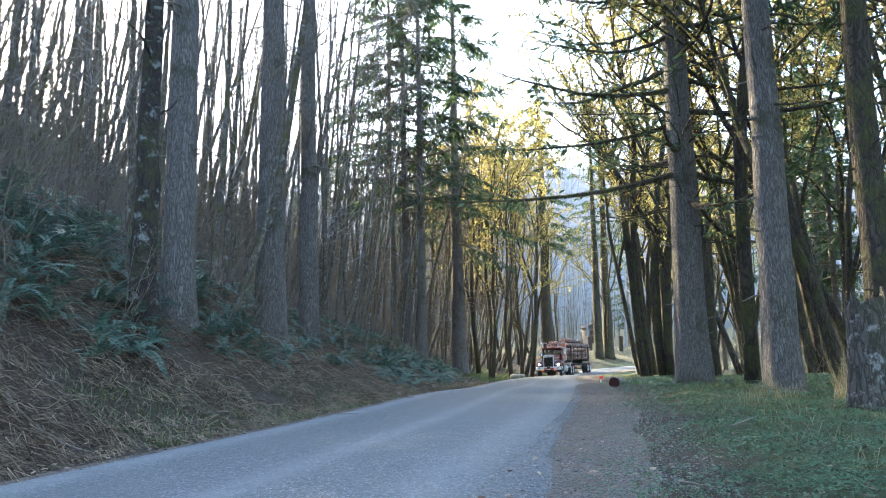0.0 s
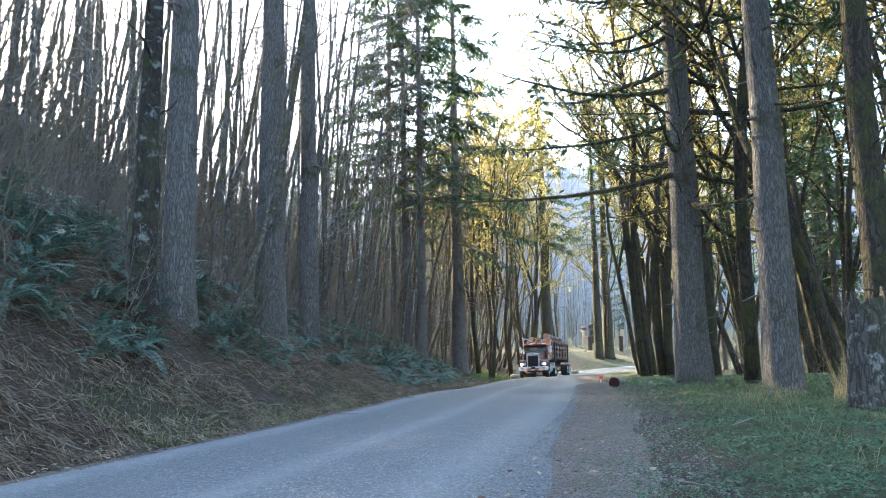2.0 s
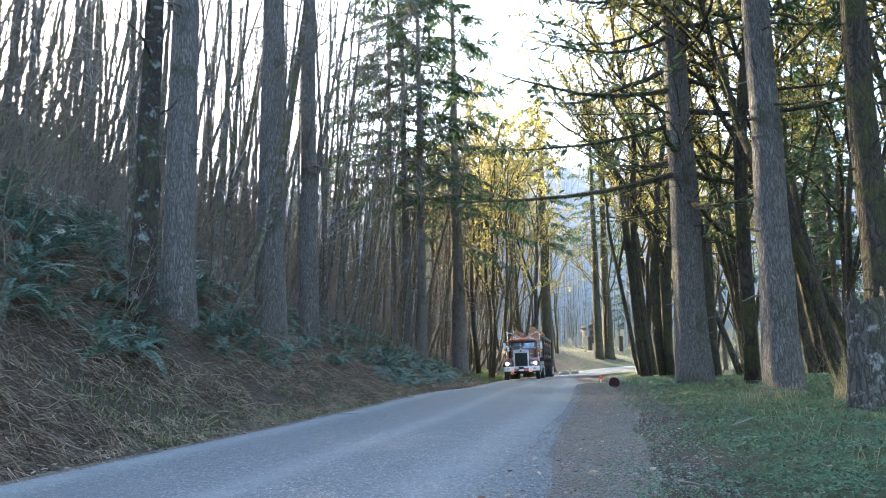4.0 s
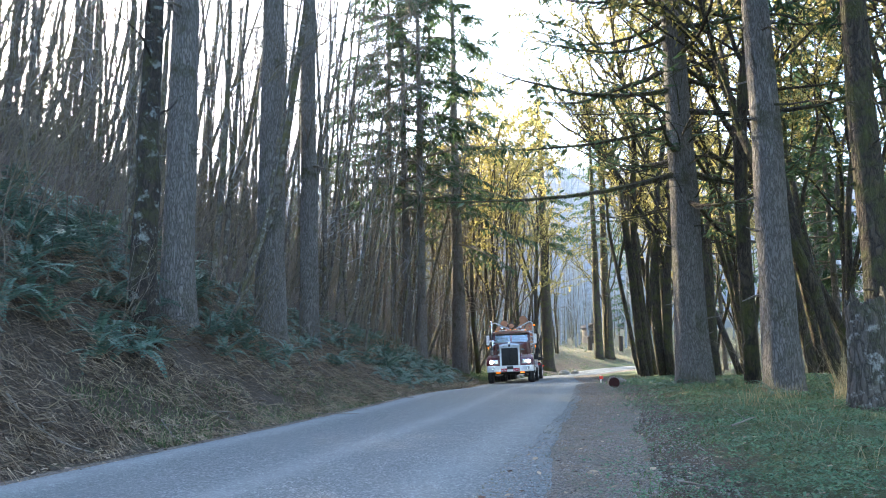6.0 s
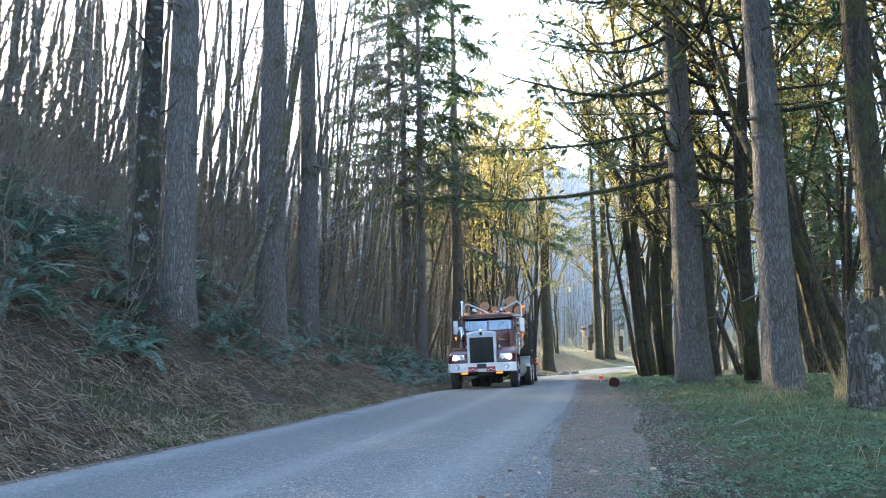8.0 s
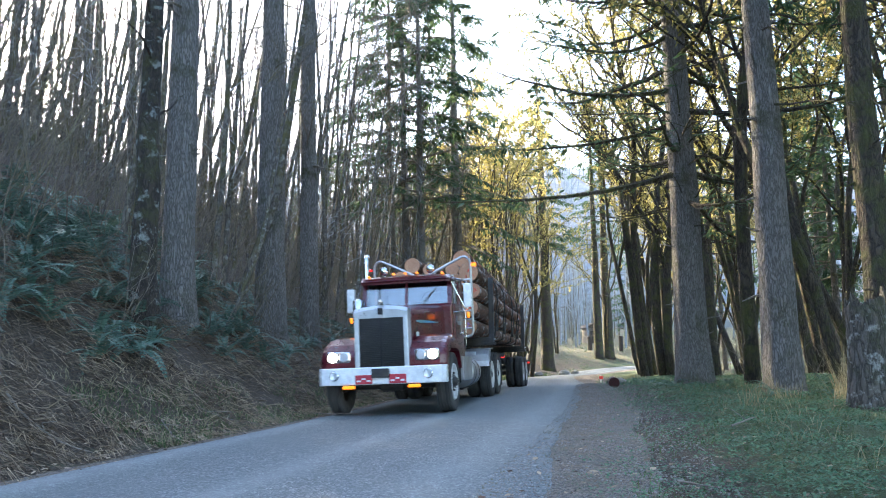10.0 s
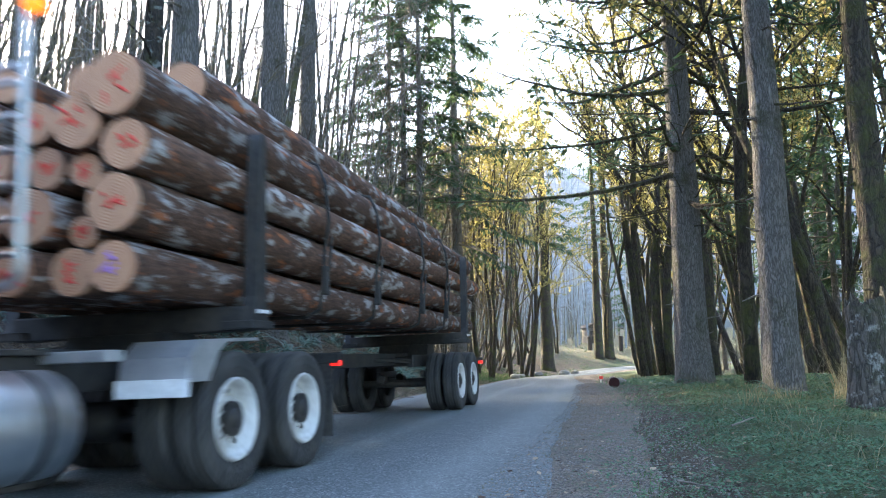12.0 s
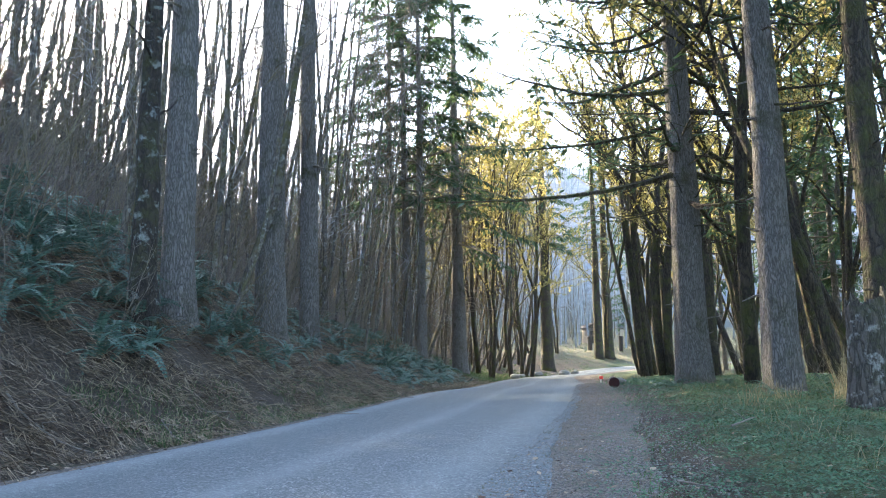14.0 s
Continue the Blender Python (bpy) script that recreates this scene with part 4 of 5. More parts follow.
thicket("wood_thicket", 700, (24, 70, SHOULDER + 4, SHOULDER + 26), 0.8, 3.2, "twig", "bare shrubs under the maples", 1.0, 0.0)
pebbles()
leaf_scraps()
for x, y, n, h in ((7.0, 13.9, 46, 1.0), (7.3, 14.4, 50, 1.1), (6.2, 12.4, 40, 0.7), (4.6, 12.0, 26, 0.6), (6.8, 11.9, 40, 0.8), (7.9, 15.3, 36, 1.0), (5.6, 13.1, 24, 0.5), (8.6, 17.0, 30, 0.9)):
    dry_tuft(x, y, n, h)


def stick(x, y, length, r, turn, label, material="weathered_wood", rise=0.0):
    t = thing("fallen_stick", label, "stick", "fallen sticks")
    q, d = bent((0, 0, 0), (math.cos(radians(turn)), math.sin(radians(turn)), rise), length, 6, 0.12)
    hs = heights([(x + p.x, y + p.y) for p in q])
    for p, z in zip(q, hs):
        p.z = z - hs[0] + 0.07
    part("stem", Build().tube(q, taper(r, r * 0.35, 7), 6), M[material], t)
    e = q[3]
    part("side_twig", Build().tube([e, e + Vector((uni(-.2, .2), uni(-.2, .2), 0.10)), e + Vector((uni(-.35, .35), uni(-.35, .35), 0.14))], (r * 0.5, r * 0.35, r * 0.2), 5), M[material], t)
    t.location = (x, y, hs[0])


stick(-5.26, 9.5, 1.25, 0.017, -21, "pale peeled branch lying down the litter bank")
stick(1.62, 5.7, 0.42, 0.008, -72, "thin pale twig on the gravel verge")
stick(3.75, 6.6, 0.35, 0.007, 60, "short pale twig in the herbs")
for x, y, l, a in ((-2.6, 15.2, 1.2, -40), (-1.6, 20.5, 1.0, -30), (-4.1, 11.5, 1.1, -60), (-1.0, 30.0, 2.0, -25), (-3.1, 13.0, 0.9, 200), (3.2, 9.0, 0.5, 20)):
    stick(x, y, l, 0.012, a, "weathered grey branch fallen on the ground")


# broken stump beside the verge
def stump(x, y):
    t = thing("broken_stump", "broken mossy stump with a jagged pale top", "stump")
    b = Build()
    n, rows = 26, 9
    for i in range(rows):
        u = i / (rows - 1)
        for k in range(n):
            w = 6.283 * k / n
            jag = 0.55 + 0.30 * noise.noise((math.cos(w) * 1.7, math.sin(w) * 1.7, 3.3)) + 0.12 * noise.noise((math.cos(w) * 6, math.sin(w) * 6, 1.3))
            top = 1.05 + 0.95 * jag
            r = 0.30 * (1 + 0.45 * math.exp(-u * top / 0.3)) * (1 - 0.12 * u) * (1 + 0.09 * noise.noise((math.cos(w) * 3, math.sin(w) * 3, u * 2)))
            b.v.append((r * math.cos(w), r * math.sin(w), -0.2 + u * (top + 0.2)))
    for i in range(rows - 1):
        for k in range(n):
            b.f.append((i * n + k, i * n + (k + 1) % n, (i + 1) * n + (k + 1) % n, (i + 1) * n + k))
    part("shell", b, M["stump_bark"], t, smooth=True)
    part("heartwood", Build().tube([(0, 0, -0.1), (0.02, 0, 0.7), (0.03, 0.02, 1.25)], (0.26, 0.22, 0.12), 12, jag=0.2), M["weathered_wood"], t, "grey rotten heartwood")
    t.matrix_basis = stand(x, y, 60)


stump(6.05, 11.3)

# cut log end on the verge, boulders and camp fittings
t = thing("cut_log", "short cut log with a dark red sawn face on the verge", "log")
part("bark", Build().tube([(0, -0.35, 0.15), (0, 0.0, 0.16), (0, 0.35, 0.15)], (0.155, 0.165, 0.16), 16, cap=False, jag=0.05), M["fir_bark"], t, smooth=True)
m_red = two_scale("red_sawn_face", (0.025, 0.004, 0.003), (0.06, 0.009, 0.006), (0.02, 0.008, 0.006), 0.8, 20, 5, 0.6)
part("sawn_end", Build().tube([(0, -0.36, 0.15), (0, 0.36, 0.15)], (0.148, 0.15), 16), m_red, t, "dark red sawn face")
t.matrix_basis = stand(4.85, 23.0, -8)


def boulder(x, y, s):
    t = bmesh.new()
    bmesh.ops.create_icosphere(t, subdivisions=3, radius=1)
    o = Vector((x, y, 0))
    for v in t.verts:
        v.co *= 1 + 0.28 * noise.noise(v.co * 1.3 + o)
        v.co = Vector((v.co.x * s, v.co.y * s * 0.85, v.co.z * s * 0.62))
    ob = part("boulder", t, M["stone"], None, "mossy grey boulder on the roadside", True)
    tagged(ob, category="boulder", group="boulders by the bend")
    ob.matrix_basis = stand(x, y, uni(0, 360), -s * 0.22)


for x, y, s in ((9.6, 82.0, 0.55), (12.6, 84.5, 0.6), (14.2, 87.0, 0.5), (6.4, 68.8, 0.4), (5.4, 62.0, 0.5), (7.9, 78.0, 0.45), (6.9, 71.5, 0.35), (6.05, 27.5, 0.24)):
    boulder(x, y, s)


t = thing("survey_stake", "small red and white marker stake on the verge", "marker stake")
part("stake", Build().box((-0.02, -0.02, -0.1), (0.02, 0.02, 0.30)), M["white_paint"], t)
part("flag", Build().box((-0.05, -0.025, 0.16), (0.09, 0.025, 0.28)), M["red_mark"], t, "red painted flag")
t.matrix_basis = stand(6.05, 31.0, 15)


def post(x, y, h, r, arm):
    t = thing("camp_post", "dark wooden camp post" + (" with a cross board" if arm else " standing in the grass"), "post", "posts in the camp")
    part("shaft", Build().tube([(0, 0, -0.3), (0, 0, h - 0.04), (0, 0, h)], (r, r, r * 0.8), 10), M["dark_wood"], t)
    if arm:
        part("board", rbox_early((-0.5, -0.04, h * 0.72), (0.5, 0.04, h * 0.88)), M["dark_wood"], t)
    t.matrix_basis = stand(x, y)


def rbox_early(lo, hi):
    return Build().box(lo, hi)


for x, y, h, r, arm in ((20.9, 114, 2.0, 0.34, False), (25.4, 114, 2.2, 0.30, False), (6.0, 95, 1.7, 0.12, True), (7.4, 97, 1.9, 0.12, False), (11.6, 104, 1.2, 0.16, False), (3.6, 92, 1.6, 0.1, True)):
    post(x, y, h, r, arm)


def picnic_table(x, y, turn):
    t = thing("picnic_table", "weathered wooden picnic table under the trees", "table", "picnic tables")
    for k in range(5):
        part("plank", Build().box((-0.95, -0.37 + k * 0.15, 0.72), (0.95, -0.37 + k * 0.15 + 0.14, 0.76)), M["weathered_wood"], t)
    for s in (-1, 1):
        part("bench_plank", Build().box((-0.95, s * 0.72 - 0.13, 0.42), (0.95, s * 0.72 + 0.13, 0.46)), M["weathered_wood"], t)
        part("cross_bar", Build().box((s * 0.65 - 0.03, -0.8, 0.37), (s * 0.65 + 0.03, 0.8, 0.42)), M["dark_wood"], t)
        for f in (-1, 1):
            part("leg", Build().tube([(s * 0.68, f * 0.62, -0.05), (s * 0.68, f * 0.25, 0.72)], (0.05, 0.05), 4), M["dark_wood"], t)
    t.matrix_basis = stand(x, y, turn)


for x, y, a in ((0.6, 73, 10), (14.0, 124, 40), (30, 122, -20), (4.5, 108, 70), (38, 116, 15)):
    picnic_table(x, y, a)

t = thing("camp_kiosk", "small wooden shelter hut with a pitched roof", "hut")
part("wall", Build().box((-1.0, -0.9, -0.2), (1.0, 0.9, 2.6)), M["weathered_wood"], t)
rf = Build()
rf.v += [(-1.4, -1.3, 2.5), (1.4, -1.3, 2.5), (1.4, 1.3, 2.5), (-1.4, 1.3, 2.5), (0, -1.3, 3.3), (0, 1.3, 3.3)]
rf.f += [(0, 1, 4), (2, 3, 5), (1, 2, 5, 4), (3, 0, 4, 5), (3, 2, 1, 0)]
part("roof", rf, M["dark_wood"], t)
part("doorway", Build().box((-0.45, -0.93, -0.1), (0.45, -0.88, 2.0)), M["dark_wood"], t)
t.matrix_basis = stand(25.0, 136, 20)


# ================= the log truck =================
def track_pose(a_front, a_rear):
    """A pose on the road whose y axis points down the road towards the camera, from two stations along the lane."""
    p, q = lane_at(a_front), lane_at(a_rear)
    zp, zq = float(road_level(p[1])) + 0.01, float(road_level(q[1])) + 0.01
    f = Vector((p[0] - q[0], p[1] - q[1], zp - zq)).normalized()
    r = f.cross(Vector((0, 0, 1))).normalized()
    roll = pose(0, 0, 0, 0, 1.15, 0)
    m = Matrix((r, f, r.cross(f))).transposed().to_4x4()
    m.translation = (p[0], p[1], zp)
    return m @ roll


def bumper_at(t):
    """How far up the lane the bumper is at a time."""
    u = t - 11.5
    return 3.15 - (6.84 * u + (0.055 if u < 0 else 0.07) * u * u)


TIMES = [k * 0.1 for k in range(141)]
AXLES = 0.94, 6.04, 7.34, 15.0, 16.3
BUNK_F, BUNK_R = 6.36, 15.55


def rbox(lo, hi, r=0.02, seg=2, m=None):
    """A box with rounded edges."""
    bm = bmesh.new()
    bmesh.ops.create_cube(bm, size=1)
    for v in bm.verts:
        v.co = Vector([lo[i] + (v.co[i] + 0.5) * (hi[i] - lo[i]) for i in range(3)])
    if r:
        bmesh.ops.bevel(bm, geom=bm.edges[:], offset=r, segments=seg, affect="EDGES", profile=0.6)
    if m:
        bmesh.ops.transform(bm, matrix=m, verts=bm.verts[:])
    return bm


def prism(outline, x0, x1, r=0.0, seg=2):
    """An outline in (y, z) pushed from x0 to x1, with its edges rounded."""
    bm = bmesh.new()
    a = [bm.verts.new((x0, y, z)) for y, z in outline]
    b = [bm.verts.new((x1, y, z)) for y, z in outline]
    n = len(outline)
    bm.faces.new(a)
    bm.faces.new(b[::-1])
    for i in range(n):
        bm.faces.new((a[i], b[i], b[(i + 1) % n], a[(i + 1) % n]))
    bmesh.ops.recalc_face_normals(bm, faces=bm.faces[:])
    if r:
        bmesh.ops.bevel(bm, geom=bm.edges[:], offset=r, segments=seg, affect="EDGES", profile=0.6)
    return bm


def loft(sections):
    """Skin over cross-sections that have the same number of corners each."""
    b = Build()
    n = len(sections[0])
    for s in sections:
        b.v += [tuple(p) for p in s]
    for i in range(len(sections) - 1):
        for k in range(n):
            o = i * n
            b.f.append((o + k, o + (k + 1) % n, o + n + (k + 1) % n, o + n + k))
    b.f.append(tuple(range(n))[::-1])
    b.f.append(tuple((len(sections) - 1) * n + k for k in range(n)))
    return b


def lathe_x(profile, n=28, x=0.0, y=0.0, z=0.0):
    """A turned shape about an axis along x; profile of (x, radius)."""
    b = Build()
    for px, r in profile:
        for k in range(n):
            w = 2 * math.pi * k / n
            b.v.append((x + px, y + r * math.cos(w), z + r * math.sin(w)))
    m = len(profile)
    for i in range(m - 1):
        for k in range(n):
            o = i * n
            b.f.append((o + k, o + (k + 1) % n, o + n + (k + 1) % n, o + n + k))
    return b


def cyl(p, q, r, n=16):
    p, q = Vector(p), Vector(q)
    e = min(0.02, r * 0.2)
    d = (q - p).normalized()
    return Build().tube([p, p + d * e, q - d * e, q], [r - e, r, r, r - e], n)


def pipe(pts, r, n=8):
    """A bent tube through points, with its corners rounded."""
    pts = [Vector(p) for p in pts]
    out = [pts[0]]
    for a, b, c in zip(pts, pts[1:], pts[2:]):
        k = min(0.12, (b - a).length * 0.45, (c - b).length * 0.45)
        p, q = b + (a - b).normalized() * k, b + (c - b).normalized() * k
        for t in (0, 0.25, 0.5, 0.75, 1):
            out.append(p.lerp(b, t).lerp(b.lerp(q, t), t))
    out.append(pts[-1])
    return Build().tube(out, [r] * len(out), n)


TYRE_R, TYRE_W = 0.545, 0.28


def tyre_build(x):
    s = TYRE_W / 2
    prof = [(-s * 0.55, 0.30), (-s * 0.85, 0.345), (-s, 0.42), (-s * 0.96, 0.50), (-s * 0.82, 0.536)]
    for k in (-0.62, -0.56, -0.2, -0.14, 0.14, 0.20, 0.56, 0.62):
        groove = k in (-0.62, -0.14, 0.14, 0.56)
        prof += [(s * k - 0.004, TYRE_R), (s * k, TYRE_R - 0.014)] if groove else [(s * k, TYRE_R - 0.014), (s * k + 0.004, TYRE_R)]
    prof += [(s * 0.82, 0.536), (s * 0.96, 0.50), (s, 0.42), (s * 0.85, 0.345), (s * 0.55, 0.30)]
    return lathe_x(prof, 36, x)


def wheel(parent, x, y, z, side, dual, steer=False):
    """One wheel on its hub: side is +1 or -1 outward; duals carry two tyres."""
    w = part("wheel", lathe_x([(-0.10 * side, 0.02), (-0.10 * side, 0.14), (0.10 * side, 0.14), (0.10 * side, 0.02)], 20), M["black_steel"], parent)
    w.location = (x, y, z)
    outs = (0.0, -0.33 * side) if dual else (0.0,)
    for o in outs:
        part("tyre", tyre_build(o), M["rubber"], w, smooth=False)
    # a dished disc with hand holes, set deep on dual wheels
    d = 0.02 if dual else 0.07
    part("rim", lathe_x([(0.115 * side, 0.335), (0.138 * side, 0.325), (0.128 * side, 0.305), (0.06 * side, 0.292), ((d - 0.03) * side, 0.25), (d * side, 0.20), ((d + 0.025) * side, 0.16), ((d + 0.02) * side, 0.12)], 32),
         M["rim"], w, "pale painted steel rim", True)
    part("hub", lathe_x([((d + 0.01) * side, 0.092), ((d + 0.09) * side, 0.082), ((d + 0.11) * side, 0.065), ((d + 0.115) * side, 0.0)], 20), M["black_steel"], w, "greasy hub cap", True)
    nb = Build()
    for k in range(10):
        a = 6.283 * k / 10
        nb.tube([(d * side, 0.165 * math.cos(a), 0.165 * math.sin(a)), ((d + 0.055) * side, 0.165 * math.cos(a), 0.165 * math.sin(a))], (0.017, 0.015), 6)
    part("wheel_nut", nb, M["rim" if dual else "black_steel"], w, kind="stuff")
    # dark discs on the rim stand for the shade inside its hand holes
    for k in range(5):
        a = 6.283 * (k + 0.5) / 5
        part("hand_hole", Build().tube([((d - 0.012) * side, 0.225 * math.cos(a), 0.225 * math.sin(a)), ((d + 0.006) * side, 0.222 * math.cos(a), 0.222 * math.sin(a))], (0.024, 0.024), 10), M["black_steel"], w, "dark disc for the shade in a hand hole")
    return w


def Y(a):
    return 0.96 - a


def build_tractor():
    t = thing("log_truck", "maroon long-nosed log truck with chrome grille and lit headlamps", "truck")
    # frame and running gear
    for s in (-1, 1):
        part("frame_rail", rbox((s * 0.43 - 0.05, Y(8.2), 0.82), (s * 0.43 + 0.05, Y(0.35), 1.08), 0.01), M["black_steel"], t)
    for a in AXLES[:3]:
        part("axle", cyl((-0.95, Y(a), 0.52), (0.95, Y(a), 0.52), 0.075), M["black_steel"], t)
    for a in AXLES[1:3]:
        part("differential", lathe_x([(-0.22, 0.05), (-0.14, 0.17), (0.14, 0.17), (0.22, 0.05)], 18, 0.05, Y(a), 0.54), M["black_steel"], t, smooth=True)
    part("engine", rbox((-0.36, Y(2.0), 0.62), (0.36, Y(0.45), 1.5), 0.05), M["black_steel"], t)
    part("oil_pan", rbox((-0.24, Y(1.9), 0.42), (0.24, Y(0.7), 0.7), 0.06), M["black_steel"], t)
    part("radiator_skirt", rbox((-0.85, Y(0.40), 0.60), (0.85, Y(0.20), 0.78), 0.02), M["black_steel"], t)
    # bumper
    sec = []
    for x, dy in ((-1.18, -0.20), (-1.17, -0.09), (-1.10, -0.02), (-0.9, 0.0), (0.9, 0.0), (1.10, -0.02), (1.17, -0.09), (1.18, -0.20)):
        sec.append([(x, Y(0.0) + dy, 0.565), (x, Y(0.0) + dy + 0.012, 0.585), (x, Y(0) + dy + 0.012, 0.85), (x, Y(0) + dy, 0.87), (x * 0.985, Y(0.03) + dy, 0.868), (x * 0.985, Y(0.03) + dy, 0.567)])
    bp = part("bumper", loft(sec), M["bumper"], t, "bright polished bumper")
    for s in (-1, 1):
        fl = part("fog_lamp", cyl((s * 0.86, Y(-0.012), 0.73), (s * 0.86, Y(-0.045), 0.73), 0.088, 20), M["chrome"], bp)
        part("lens", cyl((s * 0.86, Y(-0.045), 0.73), (s * 0.86, Y(-0.052), 0.73), 0.070, 20), M["lens"], fl, "clear unlit lens")
        part("plate", rbox((s * 0.31 - 0.155, Y(-0.012), 0.575), (s * 0.31 + 0.155, Y(-0.03), 0.735), 0.006, 1), M["red_plate"], bp, "red plate with pale marks")
        for k in range(3):
            part("plate_mark", rbox((s * 0.31 - 0.125 + k * 0.09, Y(-0.031), 0.615 + 0.035 * (k % 2)), (s * 0.31 - 0.055 + k * 0.09, Y(-0.036), 0.645 + 0.035 * (k % 2)), 0.002, 1), M["white_paint"], bp, "pale bar")
        part("turn_lamp", rbox((s * 0.60 - 0.11, Y(0.04), 0.495), (s * 0.60 + 0.11, Y(-0.02), 0.55), 0.015), M["amber"], t, "lit amber lamp")
    part("tow_box", rbox((-0.16, Y(-0.01), 0.68), (0.16, Y(-0.07), 0.84), 0.015), M["black_steel"], bp, "black tow socket")
    # radiator shell and grille
    w = 0.50
    sh = part("radiator_shell", prism([(Y(0.12), 0.76), (Y(0.10), 1.86), (Y(0.13), 1.88), (Y(0.33), 1.88), (Y(0.33), 0.76)], -w + 0.08, w - 0.08, 0), M["black_steel"], t, "dark radiator core")
    for s in (-1, 1):
        part("shell_side", prism([(Y(0.10), 0.74), (Y(0.075), 1.84), (Y(0.12), 1.90), (Y(0.35), 1.90), (Y(0.35), 0.74)], s * w, s * (w - 0.09), 0.018), M["shell"], sh, "bright polished surround")
    part("shell_top", loft([[(x, Y(0.08), 1.74), (x, Y(0.065), 1.84 + c), (x, Y(0.12), 1.905 + c), (x, Y(0.36), 1.905 + c), (x, Y(0.36), 1.74)]
                            for x, c in ((-w, 0.0), (-0.35, 0.035), (-0.1, 0.06), (0.1, 0.06), (0.35, 0.035), (w, 0.0))]), M["shell"], sh, "bright polished surround")
    part("shell_bottom", rbox((-w, Y(0.35), 0.72), (w, Y(0.095), 0.79), 0.015), M["shell"], sh, "bright polished surround")
    for k in range(30):
        z = 0.795 + k * 0.0322
        part("louvre", prism([(Y(0.124), z), (Y(0.096), z + 0.004), (Y(0.096), z + 0.010), (Y(0.124), z + 0.022)], -0.41, 0.41), M["grille"], sh)
    part("grille_divider", rbox((-0.012, Y(0.120), 0.78), (0.012, Y(0.090), 1.75), 0), M["grille"], sh)
    part("badge", rbox((-0.045, Y(0.075), 1.80), (0.045, Y(0.045), 1.92), 0.012), M["grille"], sh, "dark maker's badge")
    part("hood_ornament", loft([[(-0.05 * k, Y(a), z), (0.05 * k, Y(a), z), (0.03 * k, Y(a), z + 0.085 * k), (-0.03 * k, Y(a), z + 0.085 * k)] for a, z, k in ((0.07, 1.965, 0.8), (0.14, 1.965, 1.1), (0.26, 1.965, 0.7))]), M["chrome"], sh)
    # hood
    secs = []
    for a, hw, zt in ((0.34, 0.49, 1.90), (0.8, 0.56, 1.95), (1.4, 0.66, 2.01), (2.12, 0.80, 2.06)):
        secs.append([(-hw, Y(a), 1.02), (-hw, Y(a), zt - 0.13), (-hw + 0.03, Y(a), zt - 0.05), (-hw + 0.12, Y(a), zt - 0.01), (-0.10, Y(a), zt + 0.03), (0.10, Y(a), zt + 0.03),
                     (hw - 0.12, Y(a), zt - 0.01), (hw - 0.03, Y(a), zt - 0.05), (hw, Y(a), zt - 0.13), (hw, Y(a), 1.02)])
    hood = part("hood", loft(secs), M["maroon"], t, smooth=False)
    for s in (-1, 1):
        part("swoosh", loft([[(s * (0.565 + (a - 0.8) * 0.165 + 0.012), Y(a), z - h), (s * (0.565 + (a - 0.8) * 0.165 + 0.012), Y(a), z + h), (s * (0.565 + (a - 0.8) * 0.165 - 0.02), Y(a), z)] for a, z, h in ((0.62, 1.68, 0.012), (0.8, 1.68, 0.028), (1.25, 1.685, 0.020), (1.75, 1.69, 0.004))]),
             M["blue_trim"], hood, "pale blue painted streak")
        part("hood_latch", rbox((s * 0.59, Y(0.62), 1.40), (s * 0.545, Y(0.54), 1.48), 0.008), M["alloy"], hood)
        # fender: an arch over the wheel with a closed front that carries the lamps
        arch = [(0.16, 0.74), (0.13, 0.90), (0.14, 1.06), (0.20, 1.18), (0.34, 1.28), (0.60, 1.39), (0.96, 1.44), (1.30, 1.37), (1.55, 1.21), (1.70, 0.98), (1.76, 0.78)]
        inner = [(1.70, 0.78), (1.63, 0.96), (1.49, 1.11), (1.27, 1.25), (0.96, 1.31), (0.64, 1.25), (0.45, 1.08), (0.37, 0.90), (0.36, 0.74)]
        xs = ((0.46, 0.0), (1.05, 0.0), (1.13, -0.02), (1.165, -0.065), (1.17, -0.13))
        b = Build()
        n = len(arch) + len(inner)
        for x, dz in xs:
            for k, (a, z) in enumerate(arch):
                drop = dz * (1.0 if 2 < k < 8 else 0.4)
                b.v.append((s * x, Y(a + (0.03 if k < 3 and dz < -0.01 else 0) - dz * (0.5 if k < 4 else 0.0)), z + drop if 1 < k < 9 else z))
            for a, z in inner:
                b.v.append((s * x, Y(a), min(z, 1.31 + dz - 0.02)))
        for i in range(len(xs) - 1):
            for k in range(n):
                b.f.append((i * n + k, i * n + (k + 1) % n, (i + 1) * n + (k + 1) % n, (i + 1) * n + k))
        b.f.append(tuple((len(xs) - 1) * n + k for k in range(n)))
        b.f.append(tuple(range(n))[::-1])
        fender = part("fender", b, M["maroon"], t)
        part("headlamp_bezel", rbox((s * 0.82 - 0.225, Y(0.24), 0.955), (s * 0.82 + 0.225, Y(0.105), 1.165), 0.05, 3), M["chrome"], fender, "chrome lamp housing")
        for k in (-1, 1):
            part("headlamp", cyl((s * 0.82 + k * 0.102, Y(0.12), 1.06), (s * 0.82 + k * 0.102, Y(0.088), 1.06), 0.088, 20), M["lamp"] if k == s else M["lens"], fender, "lit headlamp" if k == s else "unlit headlamp")
        part("wheel_flap", rbox((s * 0.70, Y(1.84), 0.5), (s * 1.12, Y(1.80), 0.85), 0.008), M["black_steel"], t)
    # cab
    cw = 0.96
